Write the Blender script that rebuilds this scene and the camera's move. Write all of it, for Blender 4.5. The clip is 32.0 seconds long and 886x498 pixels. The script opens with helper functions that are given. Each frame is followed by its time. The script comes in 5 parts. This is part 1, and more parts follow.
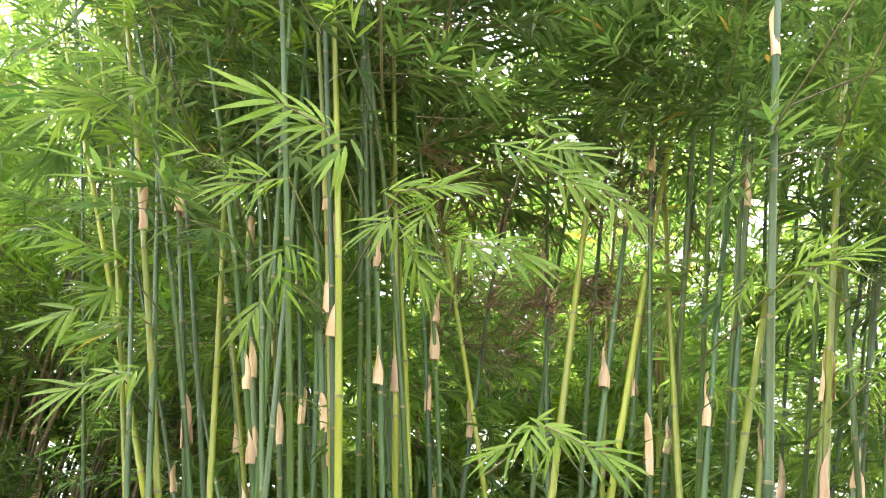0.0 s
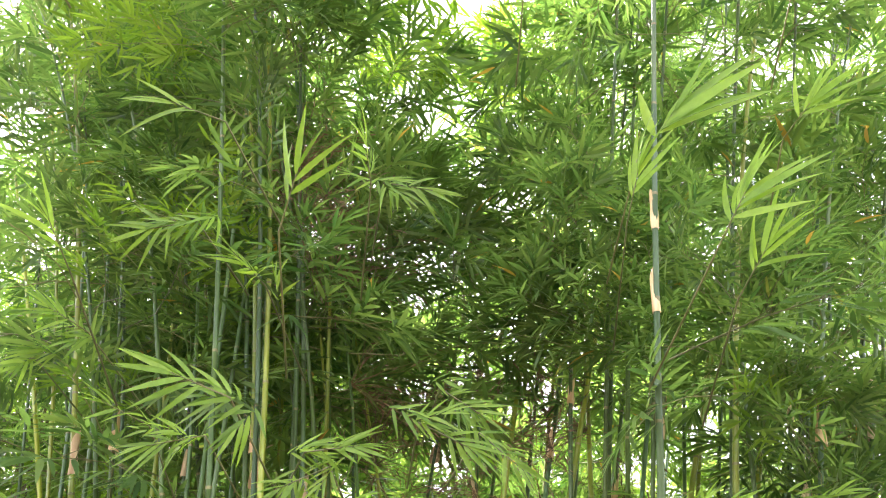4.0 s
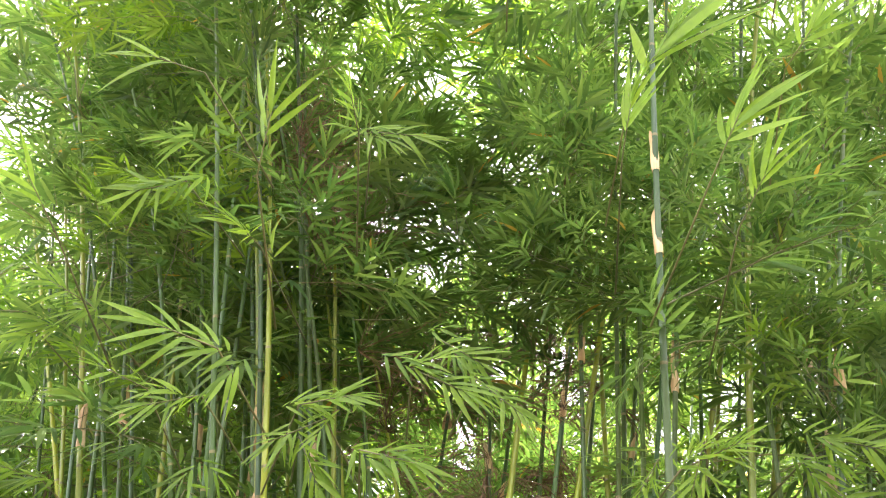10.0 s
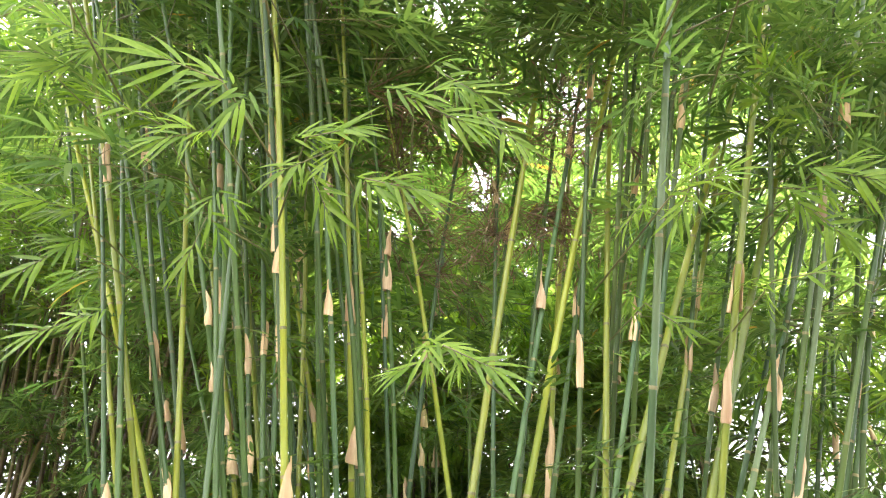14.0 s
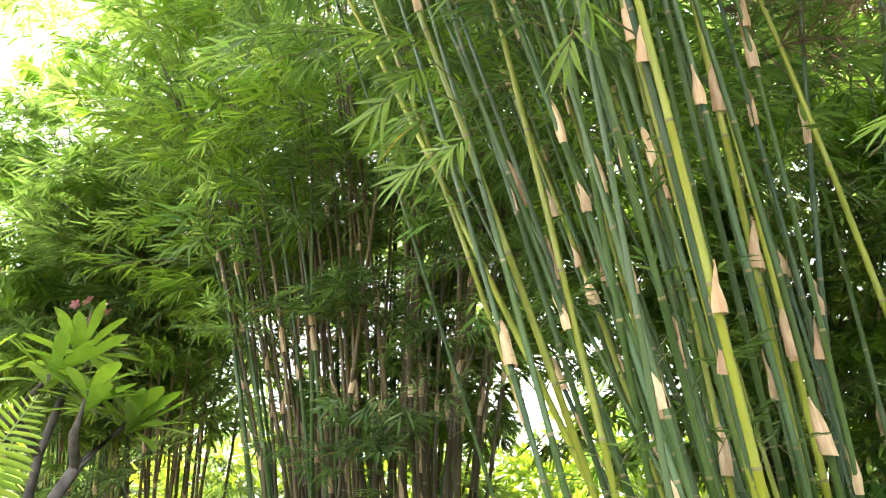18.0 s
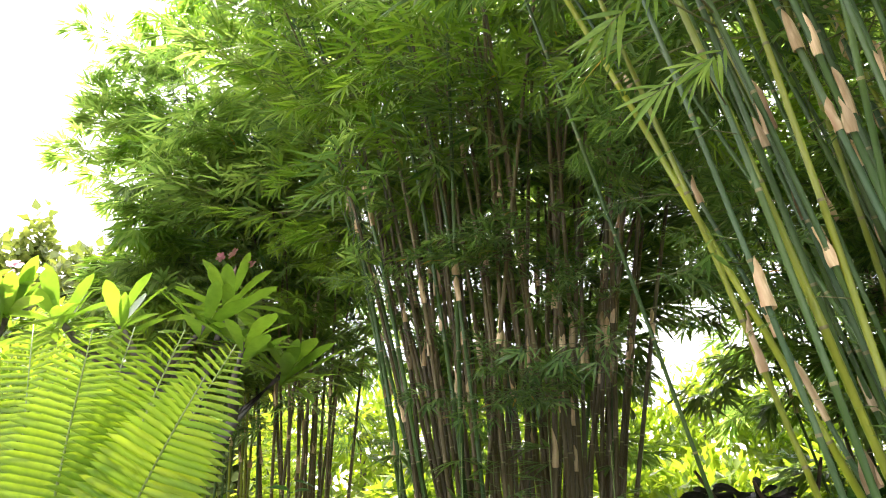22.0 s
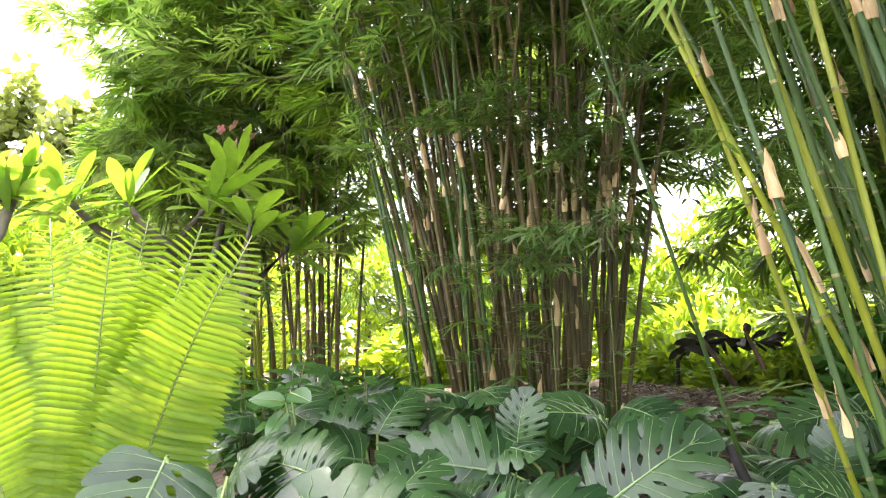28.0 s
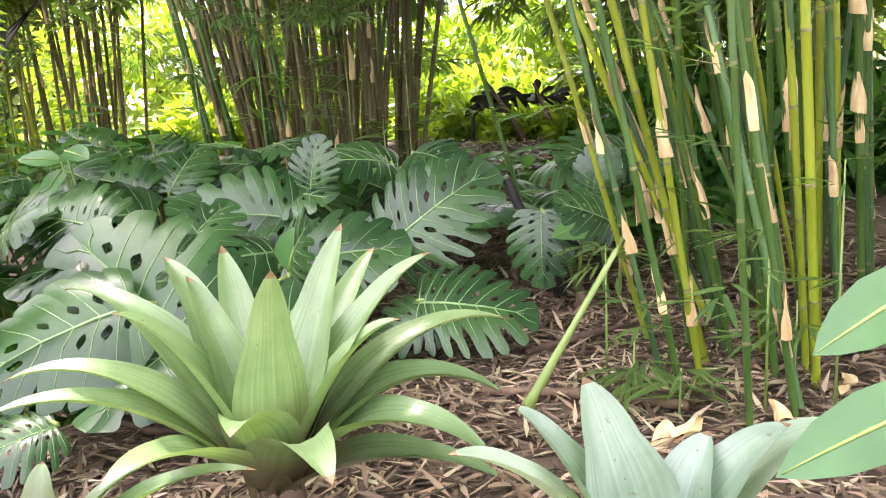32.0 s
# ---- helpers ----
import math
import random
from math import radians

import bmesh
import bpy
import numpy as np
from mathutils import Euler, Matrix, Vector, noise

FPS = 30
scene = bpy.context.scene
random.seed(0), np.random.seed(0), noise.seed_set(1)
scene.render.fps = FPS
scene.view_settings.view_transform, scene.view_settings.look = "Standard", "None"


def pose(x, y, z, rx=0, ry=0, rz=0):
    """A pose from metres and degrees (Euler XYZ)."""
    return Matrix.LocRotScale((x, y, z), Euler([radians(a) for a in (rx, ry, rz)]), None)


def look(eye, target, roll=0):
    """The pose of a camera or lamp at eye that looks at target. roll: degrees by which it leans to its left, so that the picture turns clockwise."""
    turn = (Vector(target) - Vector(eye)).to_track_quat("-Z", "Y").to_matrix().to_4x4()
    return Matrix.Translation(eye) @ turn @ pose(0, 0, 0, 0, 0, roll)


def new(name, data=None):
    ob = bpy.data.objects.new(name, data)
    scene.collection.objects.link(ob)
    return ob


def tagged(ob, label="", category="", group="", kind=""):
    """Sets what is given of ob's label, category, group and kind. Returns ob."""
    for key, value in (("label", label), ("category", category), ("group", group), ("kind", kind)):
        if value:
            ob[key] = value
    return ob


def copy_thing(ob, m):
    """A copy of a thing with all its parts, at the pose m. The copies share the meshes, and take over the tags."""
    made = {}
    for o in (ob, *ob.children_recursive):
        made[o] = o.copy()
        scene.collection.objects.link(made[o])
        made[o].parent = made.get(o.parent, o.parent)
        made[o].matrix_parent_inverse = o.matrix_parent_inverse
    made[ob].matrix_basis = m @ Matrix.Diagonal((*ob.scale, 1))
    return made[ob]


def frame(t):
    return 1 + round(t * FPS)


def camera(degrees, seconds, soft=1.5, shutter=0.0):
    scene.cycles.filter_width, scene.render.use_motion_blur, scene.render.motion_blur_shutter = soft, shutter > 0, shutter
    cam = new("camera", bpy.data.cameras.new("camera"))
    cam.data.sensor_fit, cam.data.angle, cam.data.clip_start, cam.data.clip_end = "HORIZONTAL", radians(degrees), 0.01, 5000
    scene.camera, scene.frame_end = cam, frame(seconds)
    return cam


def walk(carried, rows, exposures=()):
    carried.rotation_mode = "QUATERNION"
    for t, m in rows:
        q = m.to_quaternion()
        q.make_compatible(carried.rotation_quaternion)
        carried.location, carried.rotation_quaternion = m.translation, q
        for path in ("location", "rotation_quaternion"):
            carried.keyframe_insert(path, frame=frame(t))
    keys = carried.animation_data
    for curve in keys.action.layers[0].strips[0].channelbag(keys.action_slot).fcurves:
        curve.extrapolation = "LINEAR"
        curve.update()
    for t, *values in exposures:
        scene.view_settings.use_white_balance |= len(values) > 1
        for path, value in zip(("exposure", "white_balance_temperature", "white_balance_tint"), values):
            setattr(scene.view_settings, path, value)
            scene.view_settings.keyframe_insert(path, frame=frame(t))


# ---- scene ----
cam = camera(58.43, 32.0, soft=1.1)


def aim(x, y, z, yaw, pitch, roll=0):
    """Camera pose: yaw to the left of +y, pitch up."""
    return pose(x, y, z, 90, 0, yaw) @ pose(0, 0, 0, pitch, 0, 0) @ pose(0, 0, 0, 0, 0, roll)


PATH = [
    (0.0, aim(-0.001, 0.003, 1.263, 0.19, 34.53, 2.33)),
    (0.5, aim(-0.052, -0.002, 1.303, 0.41, 34.13, 2.53)),
    (1.0, aim(-0.093, -0.003, 1.266, 0.20, 34.19, 2.43)),
    (1.5, aim(-0.068, -0.030, 1.241, -0.45, 35.56, 1.20)),
    (2.0, aim(0.121, -0.160, 1.301, 0.17, 36.38, 1.11)),
    (2.5, aim(0.226, -0.302, 1.348, 1.48, 38.11, 2.08)),
    (3.0, aim(0.223, -0.331, 1.338, 0.03, 42.10, 1.93)),
    (3.5, aim(0.225, -0.334, 1.328, -1.27, 44.26, 0.97)),
    (4.0, aim(0.247, -0.324, 1.319, -1.37, 47.91, 0.43)),
    (4.5, aim(0.259, -0.305, 1.331, -1.36, 50.87, 0.34)),
    (6.5, aim(0.251, -0.329, 1.274, 0.12, 63.38, 3.90)),
    (7.0, aim(0.255, -0.393, 1.297, 0.19, 64.59, 4.48)),
    (7.5, aim(0.256, -0.396, 1.305, -2.14, 66.25, 2.53)),
    (8.0, aim(0.345, -0.484, 1.355, 0.54, 66.16, 4.98)),
    (8.5, aim(0.349, -0.423, 1.303, 0.01, 65.17, 3.03)),
    (9.0, aim(0.355, -0.207, 1.210, 0.40, 63.53, 2.27)),
    (9.5, aim(0.354, -0.186, 1.229, 0.90, 54.39, 1.03)),
    (10.0, aim(0.374, -0.157, 1.260, 1.59, 47.40, 0.19)),
    (10.5, aim(0.373, -0.165, 1.252, 1.37, 45.41, -0.46)),
    (11.0, aim(0.372, -0.164, 1.257, 1.41, 44.69, -0.41)),
    (11.5, aim(0.376, -0.152, 1.270, 2.30, 41.42, 0.54)),
    (12.0, aim(0.362, -0.162, 1.260, 2.22, 37.83, 1.25)),
    (12.5, aim(0.352, -0.171, 1.264, 1.84, 35.50, 1.33)),
    (13.0, aim(0.354, -0.142, 1.236, 1.42, 33.60, 1.16)),
    (13.5, aim(0.422, -0.155, 1.178, 3.01, 32.20, 1.64)),
    (14.0, aim(0.443, -0.165, 1.174, 3.39, 29.54, 1.09)),
    (14.5, aim(0.439, -0.151, 1.170, 3.86, 27.75, -0.04)),
    (15.0, aim(0.358, -0.175, 1.170, 5.41, 23.22, -1.63)),
    (15.5, aim(0.210, -0.120, 1.143, 10.30, 20.02, -2.43)),
    (17.5, aim(-0.288, 0.089, 1.126, 14.50, 19.88, -4.02)),
    (18.0, aim(-0.313, 0.171, 1.146, 19.60, 19.75, -2.29)),
    (18.5, aim(-0.316, 0.180, 1.151, 24.52, 18.49, -1.62)),
    (19.0, aim(-0.327, 0.197, 1.145, 26.72, 16.96, -2.33)),
    (19.5, aim(-0.314, 0.219, 1.121, 27.81, 16.60, -3.18)),
    (20.0, aim(-0.300, 0.234, 1.105, 27.57, 16.24, -3.44)),
    (20.5, aim(-0.433, 0.231, 1.136, 26.69, 16.21, -2.05)),
    (21.0, aim(-0.697, 0.244, 1.175, 25.57, 16.12, -1.53)),
    (21.5, aim(-0.894, 0.243, 1.191, 25.53, 16.31, -1.47)),
    (22.0, aim(-0.959, 0.209, 1.187, 25.30, 16.70, -1.71)),
    (22.5, aim(-0.946, 0.205, 1.178, 26.56, 16.59, -1.75)),
    (23.0, aim(-0.958, 0.195, 1.173, 28.52, 16.56, -1.73)),
    (23.5, aim(-0.970, 0.188, 1.158, 29.70, 16.38, -1.80)),
    (24.0, aim(-0.983, 0.163, 1.146, 31.74, 15.42, -1.71)),
    (24.5, aim(-0.994, 0.152, 1.135, 33.01, 13.59, -1.97)),
    (26.5, aim(-1.027, 0.183, 1.297, 35.87, 8.58, -1.75)),
    (27.0, aim(-0.993, 0.114, 1.383, 31.21, 7.46, -2.75)),
    (27.5, aim(-0.982, 0.092, 1.390, 27.59, 7.07, -3.32)),
    (28.0, aim(-0.978, 0.107, 1.372, 25.39, 5.34, -3.06)),
    (28.5, aim(-0.980, 0.080, 1.362, 24.83, 2.60, -2.73)),
    (29.0, aim(-0.978, 0.097, 1.342, 23.99, -0.18, -2.59)),
    (29.5, aim(-0.983, 0.099, 1.306, 23.12, -3.07, -3.16)),
    (30.0, aim(-0.960, 0.096, 1.281, 22.17, -6.06, -4.26)),
    (30.5, aim(-0.953, 0.112, 1.264, 19.94, -8.57, -5.03)),
    (31.0, aim(-0.942, 0.119, 1.248, 18.27, -9.99, -5.10)),
    (31.5, aim(-0.925, 0.121, 1.230, 17.88, -11.11, -5.07)),
    (32.0, aim(-0.881, 0.123, 1.214, 12.91, -11.70, -4.25)),
]
EXPOSURES = [(t, e, k, 4 if 5 < t < 9.5 else 28 if t < 16 else 26) for t, e, k in ((0.0, 3.27, 6250), (2.0, 3.17, 6250), (4.5, 2.82, 6250), (6.5, 0.62, 6400), (8.5, 0.02, 6400), (9.2, 0.37, 6500), (10.0, 3.07, 6450), (11.5, 3.42, 6350), (13.0, 3.42, 6300), (14.0, 3.32, 6350), (15.0, 3.27, 6300), (15.5, 3.17, 6300), (17.5, 3.08, 6300), (18.2, 2.98, 6300), (19.0, 2.73, 6300), (21.2, 2.98, 6400), (22.0, 2.58, 6350), (22.5, 2.08, 6350), (23.0, 1.93, 6350), (24.5, 1.78, 6350), (26.5, 1.88, 6350), (28.0, 3.08, 6450), (30.0, 3.08, 6500), (31.0, 2.83, 6500), (31.5, 3.03, 6500), (32.0, 3.18, 6500))]
walk(cam, PATH, EXPOSURES)

# ---- light ----
SUN_YAW, SUN_UP = 46, 57
world = bpy.data.worlds.new("world")
scene.world = world
world.use_nodes = True
sky = world.node_tree.nodes.new("ShaderNodeTexSky")
sky.sky_type, sky.sun_disc = "NISHITA", False
sky.sun_elevation, sky.sun_rotation = radians(SUN_UP), radians(-SUN_YAW)
sky.dust_density, sky.air_density = 3.0, 1.0
haze = world.node_tree.nodes.new("ShaderNodeMix")  # a thin white haze over the whole sky
haze.data_type = "RGBA"
haze.inputs[0].default_value, haze.inputs[7].default_value = 0.82, (5.1, 5.1, 5.15, 1)
world.node_tree.links.new(sky.outputs[0], haze.inputs[6])
world.node_tree.links.new(haze.outputs[2], world.node_tree.nodes["Background"].inputs[0])
world.node_tree.nodes["Background"].inputs[1].default_value = 0.15
sun = new("sun", bpy.data.lights.new("sun", "SUN"))
sun.data.energy, sun.data.angle, sun.data.color = 3.8, radians(4), (1.0, 0.95, 0.83)
sun_way = Vector((-math.sin(radians(SUN_YAW)) * math.cos(radians(SUN_UP)), math.cos(radians(SUN_YAW)) * math.cos(radians(SUN_UP)), math.sin(radians(SUN_UP))))
sun.matrix_world = look(sun_way * 30, (0, 0, 0))


# ---- materials ----
def material(name):
    m = bpy.data.materials.new(name)
    m.use_nodes = True
    nt = m.node_tree
    nt.nodes.clear()
    out = nt.nodes.new("ShaderNodeOutputMaterial")

    def node(kind, **kw):
        n = nt.nodes.new(kind)
        for k, v in kw.items():
            n.inputs[k.replace("_", " ")].default_value = v
        return n

    return m, nt, out, node


def ramp(nt, src, *stops):
    r = nt.nodes.new("ShaderNodeValToRGB")
    el = r.color_ramp.elements
    while len(el) < len(stops):
        el.new(0.5)
    for e, (p, c) in zip(el, stops):
        e.position, e.color = p, (*c, 1)
    nt.links.new(src, r.inputs[0])
    return r


def noise_of(nt, scale, detail=4.0, stretch=(1, 1, 1)):
    tc, mp, n = nt.nodes.new("ShaderNodeTexCoord"), nt.nodes.new("ShaderNodeMapping"), nt.nodes.new("ShaderNodeTexNoise")
    mp.inputs["Scale"].default_value = stretch
    n.inputs["Scale"].default_value, n.inputs["Detail"].default_value = scale, detail
    nt.links.new(tc.outputs["Object"], mp.inputs[0])
    nt.links.new(mp.outputs[0], n.inputs["Vector"])
    return n


def mix(nt, kind, fac, a, b):
    n = nt.nodes.new("ShaderNodeMix")
    n.data_type, n.blend_type = "RGBA", kind
    for key, v in ((0, fac), (6, a), (7, b)):
        if isinstance(v, (int, float)):
            n.inputs[key].default_value = v
        elif isinstance(v, tuple):
            n.inputs[key].default_value = (*v, 1)
        else:
            nt.links.new(v, n.inputs[key])
    return n.outputs[2]


def leaf_mat(name, dark, light, through_col, fac=0.4, rough=0.42, spots=None, gloss=0.3, quilt=0.25, grain=60.0):
    """A leaf: island-by-island hue, soft mottling, gloss above and light through the blade."""
    m, nt, out, node = material(name)
    geo, info = nt.nodes.new("ShaderNodeNewGeometry"), nt.nodes.new("ShaderNodeObjectInfo")
    r1 = ramp(nt, geo.outputs["Random Per Island"], (0.0, dark), (0.55, tuple((a + b) / 2 for a, b in zip(dark, light))), (1.0, light))
    r2 = ramp(nt, info.outputs["Random"], (0.0, (0.8, 0.85, 0.75)), (1.0, (1.2, 1.12, 1.0)))
    col = mix(nt, "MULTIPLY", 1.0, r1.outputs[0], r2.outputs[0])
    nz = noise_of(nt, 9.0)
    rn = ramp(nt, nz.outputs[0], (0.3, (0.82, 0.84, 0.8)), (0.7, (1.1, 1.08, 1.0)))
    col = mix(nt, "MULTIPLY", 0.8, col, rn.outputs[0])
    if spots:
        sp = ramp(nt, geo.outputs["Random Per Island"], (0.99, (0, 0, 0)), (0.993, (1, 1, 1)))
        col = mix(nt, "MIX", sp.outputs[0], col, spots)
    p = node("ShaderNodeBsdfPrincipled", Roughness=rough, Specular_IOR_Level=gloss)
    nt.links.new(col, p.inputs["Base Color"])
    tr = node("ShaderNodeBsdfTranslucent")
    nt.links.new(mix(nt, "MULTIPLY", 1.0, col, through_col), tr.inputs[0])
    bump = node("ShaderNodeBump", Strength=quilt, Distance=0.004)
    nt.links.new(noise_of(nt, grain).outputs[0], bump.inputs["Height"])
    nt.links.new(bump.outputs[0], p.inputs["Normal"])
    sh = node("ShaderNodeMixShader", Fac=fac)
    nt.links.new(p.outputs[0], sh.inputs[1])
    nt.links.new(tr.outputs[0], sh.inputs[2])
    nt.links.new(sh.outputs[0], out.inputs[0])
    return m


def solid_mat(name, dark, light, scale=8.0, stretch=(1, 1, 1), rough=0.6, bump=0.3, metal=0.0, blotch=None, vary=0.25):
    m, nt, out, node = material(name)
    info = nt.nodes.new("ShaderNodeObjectInfo")
    nz = noise_of(nt, scale, 6.0, stretch)
    col = ramp(nt, nz.outputs[0], (0.3, dark), (0.7, light)).outputs[0]
    if blotch:
        big = noise_of(nt, scale * 0.23, 3.0, stretch)
        col = mix(nt, "MIX", ramp(nt, big.outputs[0], (0.52, (0, 0, 0)), (0.68, (0.8, 0.8, 0.8))).outputs[0], col, blotch)
    rr = ramp(nt, info.outputs["Random"], (0.0, (1 - vary, 1 - vary, 1 - vary)), (1.0, (1 + vary, 1 + vary * 0.9, 1 + vary * 0.6)))
    col = mix(nt, "MULTIPLY", 1.0, col, rr.outputs[0])
    p = node("ShaderNodeBsdfPrincipled", Roughness=rough, Metallic=metal)
    nt.links.new(col, p.inputs["Base Color"])
    b = node("ShaderNodeBump", Strength=bump, Distance=0.01)
    nt.links.new(nz.outputs[0], b.inputs["Height"])
    nt.links.new(b.outputs[0], p.inputs["Normal"])
    nt.links.new(p.outputs[0], out.inputs[0])
    return m


LEAF = leaf_mat("bamboo_leaf", (0.05, 0.12, 0.044), (0.165, 0.265, 0.095), (1.75, 1.8, 0.9), 0.54, 0.36, (0.35, 0.22, 0.05), 0.5)
# brighter, yellower copy of LEAF: sunlight through the sprays put into the colour
LEAF_LIT = leaf_mat("lit_bamboo_leaf", (0.11, 0.22, 0.035), (0.22, 0.36, 0.065), (1.6, 1.65, 0.65), 0.52, 0.42, None, 0.3)
# paler copy of LEAF, with the hazy light on farther clumps painted in
LEAF_HAZED = leaf_mat("bamboo_leaf_hazed", (0.10, 0.18, 0.065), (0.26, 0.36, 0.13), (1.65, 1.75, 0.9), 0.64, 0.4)
LEAF_SUN = leaf_mat("sunlit_leaf", (0.10, 0.19, 0.03), (0.26, 0.37, 0.055), (1.7, 1.6, 0.45), 0.55)
LEAF_HILL = leaf_mat("hill_leaf", (0.10, 0.15, 0.045), (0.21, 0.27, 0.085), (1.2, 1.2, 0.6), 0.4)
CYCAD = leaf_mat("cycad_leaflet", (0.12, 0.25, 0.025), (0.22, 0.345, 0.04), (1.6, 1.5, 0.35), 0.55, 0.35)
PLUM = leaf_mat("plumeria_leaf", (0.11, 0.23, 0.045), (0.22, 0.36, 0.07), (1.6, 1.6, 0.5), 0.45, 0.25, gloss=0.6)
MONST = leaf_mat("monstera_leaf", (0.014, 0.052, 0.02), (0.045, 0.115, 0.04), (1.3, 1.5, 0.5), 0.2, 0.3, gloss=0.55, quilt=0.6, grain=14.0)
SHRUB = leaf_mat("shrub_leaf", (0.03, 0.11, 0.025), (0.08, 0.2, 0.04), (1.3, 1.5, 0.5), 0.3, 0.35)


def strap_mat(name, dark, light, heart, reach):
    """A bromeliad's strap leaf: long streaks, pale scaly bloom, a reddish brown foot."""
    m, nt, out, node = material(name)
    tc, mp, nz = nt.nodes.new("ShaderNodeTexCoord"), nt.nodes.new("ShaderNodeMapping"), nt.nodes.new("ShaderNodeTexNoise")
    mp.inputs["Scale"].default_value = (26, 1.3, 1)
    nz.inputs["Scale"].default_value, nz.inputs["Detail"].default_value = 1.0, 5.0
    nt.links.new(tc.outputs["UV"], mp.inputs[0])
    nt.links.new(mp.outputs[0], nz.inputs["Vector"])
    info = nt.nodes.new("ShaderNodeObjectInfo")
    col = ramp(nt, nz.outputs[0], (0.3, dark), (0.7, light)).outputs[0]
    col = mix(nt, "MULTIPLY", 1.0, col, ramp(nt, info.outputs["Random"], (0.0, (0.75, 0.8, 0.8)), (1.0, (1.15, 1.12, 1.1))).outputs[0])
    blot = ramp(nt, noise_of(nt, 7.0).outputs[0], (0.35, (0.75, 0.8, 0.72)), (0.65, (1.12, 1.1, 1.12)))
    col = mix(nt, "MULTIPLY", 0.9, col, blot.outputs[0])
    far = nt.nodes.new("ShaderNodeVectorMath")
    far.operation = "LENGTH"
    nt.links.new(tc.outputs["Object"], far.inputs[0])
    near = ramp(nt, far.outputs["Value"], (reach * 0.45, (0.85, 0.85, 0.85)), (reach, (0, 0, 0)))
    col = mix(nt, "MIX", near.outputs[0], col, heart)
    speck = ramp(nt, noise_of(nt, 55.0, 2.0).outputs[0], (0.70, (0, 0, 0)), (0.74, (0.7, 0.7, 0.7)))
    col = mix(nt, "MIX", speck.outputs[0], col, (0.16, 0.11, 0.05))
    p = node("ShaderNodeBsdfPrincipled", Roughness=0.33, Specular_IOR_Level=0.8)
    nt.links.new(col, p.inputs["Base Color"])
    b = node("ShaderNodeBump", Strength=0.35, Distance=0.003)
    nt.links.new(nz.outputs[0], b.inputs["Height"])
    nt.links.new(b.outputs[0], p.inputs["Normal"])
    tr = node("ShaderNodeBsdfTranslucent")
    nt.links.new(mix(nt, "MULTIPLY", 1.0, col, (1.2, 1.3, 0.6)), tr.inputs[0])
    sh = node("ShaderNodeMixShader", Fac=0.22)
    nt.links.new(p.outputs[0], sh.inputs[1])
    nt.links.new(tr.outputs[0], sh.inputs[2])
    nt.links.new(sh.outputs[0], out.inputs[0])
    return m


BROAD = leaf_mat("broad_glossy_leaf", (0.06, 0.17, 0.06), (0.10, 0.24, 0.09), (1.3, 1.5, 0.5), 0.3, 0.28, gloss=0.6, quilt=0.5, grain=9.0)
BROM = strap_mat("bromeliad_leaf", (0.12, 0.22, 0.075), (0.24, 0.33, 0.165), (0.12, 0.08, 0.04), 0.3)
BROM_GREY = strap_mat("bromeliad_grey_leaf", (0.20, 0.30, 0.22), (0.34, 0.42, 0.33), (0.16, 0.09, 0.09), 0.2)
CULM_Y = solid_mat("culm_yellow", (0.17, 0.23, 0.014), (0.29, 0.35, 0.024), 10, (1, 1, 0.12), 0.4, 0.12, blotch=(0.10, 0.17, 0.016))
CULM_G = solid_mat("culm_green", (0.028, 0.08, 0.014), (0.065, 0.135, 0.02), 10, (1, 1, 0.12), 0.45, 0.15, blotch=(0.09, 0.15, 0.03))
CULM_W = solid_mat("culm_glaucous", (0.03, 0.09, 0.03), (0.075, 0.15, 0.045), 12, (1, 1, 0.15), 0.5, 0.15, blotch=(0.13, 0.19, 0.075))
CULM_D = solid_mat("culm_shaded", (0.055, 0.048, 0.018), (0.15, 0.12, 0.045), 10, (1, 1, 0.12), 0.5, 0.1, blotch=(0.22, 0.16, 0.08))
NODE = solid_mat("node_ring", (0.12, 0.13, 0.05), (0.30, 0.28, 0.13), 40, (1, 1, 1), 0.7)
SHEATH = solid_mat("culm_sheath", (0.42, 0.30, 0.14), (0.68, 0.55, 0.32), 14, (4, 4, 0.5), 0.7, 0.3, blotch=(0.36, 0.22, 0.10))
DEAD_TWIG = solid_mat("dead_twig", (0.10, 0.065, 0.035), (0.24, 0.16, 0.09), 30, (1, 1, 1), 0.7)
TWIG = solid_mat("twig", (0.10, 0.12, 0.04), (0.2, 0.2, 0.08), 30, (1, 1, 1), 0.6)
BARK = solid_mat("grey_bark", (0.05, 0.045, 0.036), (0.14, 0.125, 0.10), 14, (1, 1, 1), 0.8, 0.6, blotch=(0.2, 0.2, 0.17))
DARKWOOD = solid_mat("dark_wood", (0.012, 0.011, 0.010), (0.04, 0.035, 0.03), 9, (1, 1, 1), 0.8, 0.8)
BROWNWOOD = solid_mat("brown_wood", (0.07, 0.045, 0.03), (0.17, 0.11, 0.075), 12, (1, 1, 1), 0.75, 0.5)
SOIL = solid_mat("mulch_soil", (0.05, 0.034, 0.022), (0.17, 0.115, 0.075), 26, (1, 1, 1), 0.9, 0.9, blotch=(0.10, 0.075, 0.045), vary=0.0)
PINK = solid_mat("pink_petal", (0.6, 0.2, 0.25), (0.8, 0.45, 0.5), 10, (1, 1, 1), 0.5, 0.1)
VEIN = solid_mat("pale_vein", (0.13, 0.24, 0.09), (0.22, 0.34, 0.15), 20, (1, 1, 1), 0.4, 0.1)
BROWN_TIP = solid_mat("dry_tip", (0.13, 0.08, 0.04), (0.30, 0.19, 0.1), 20, (1, 1, 1), 0.8, 0.4)
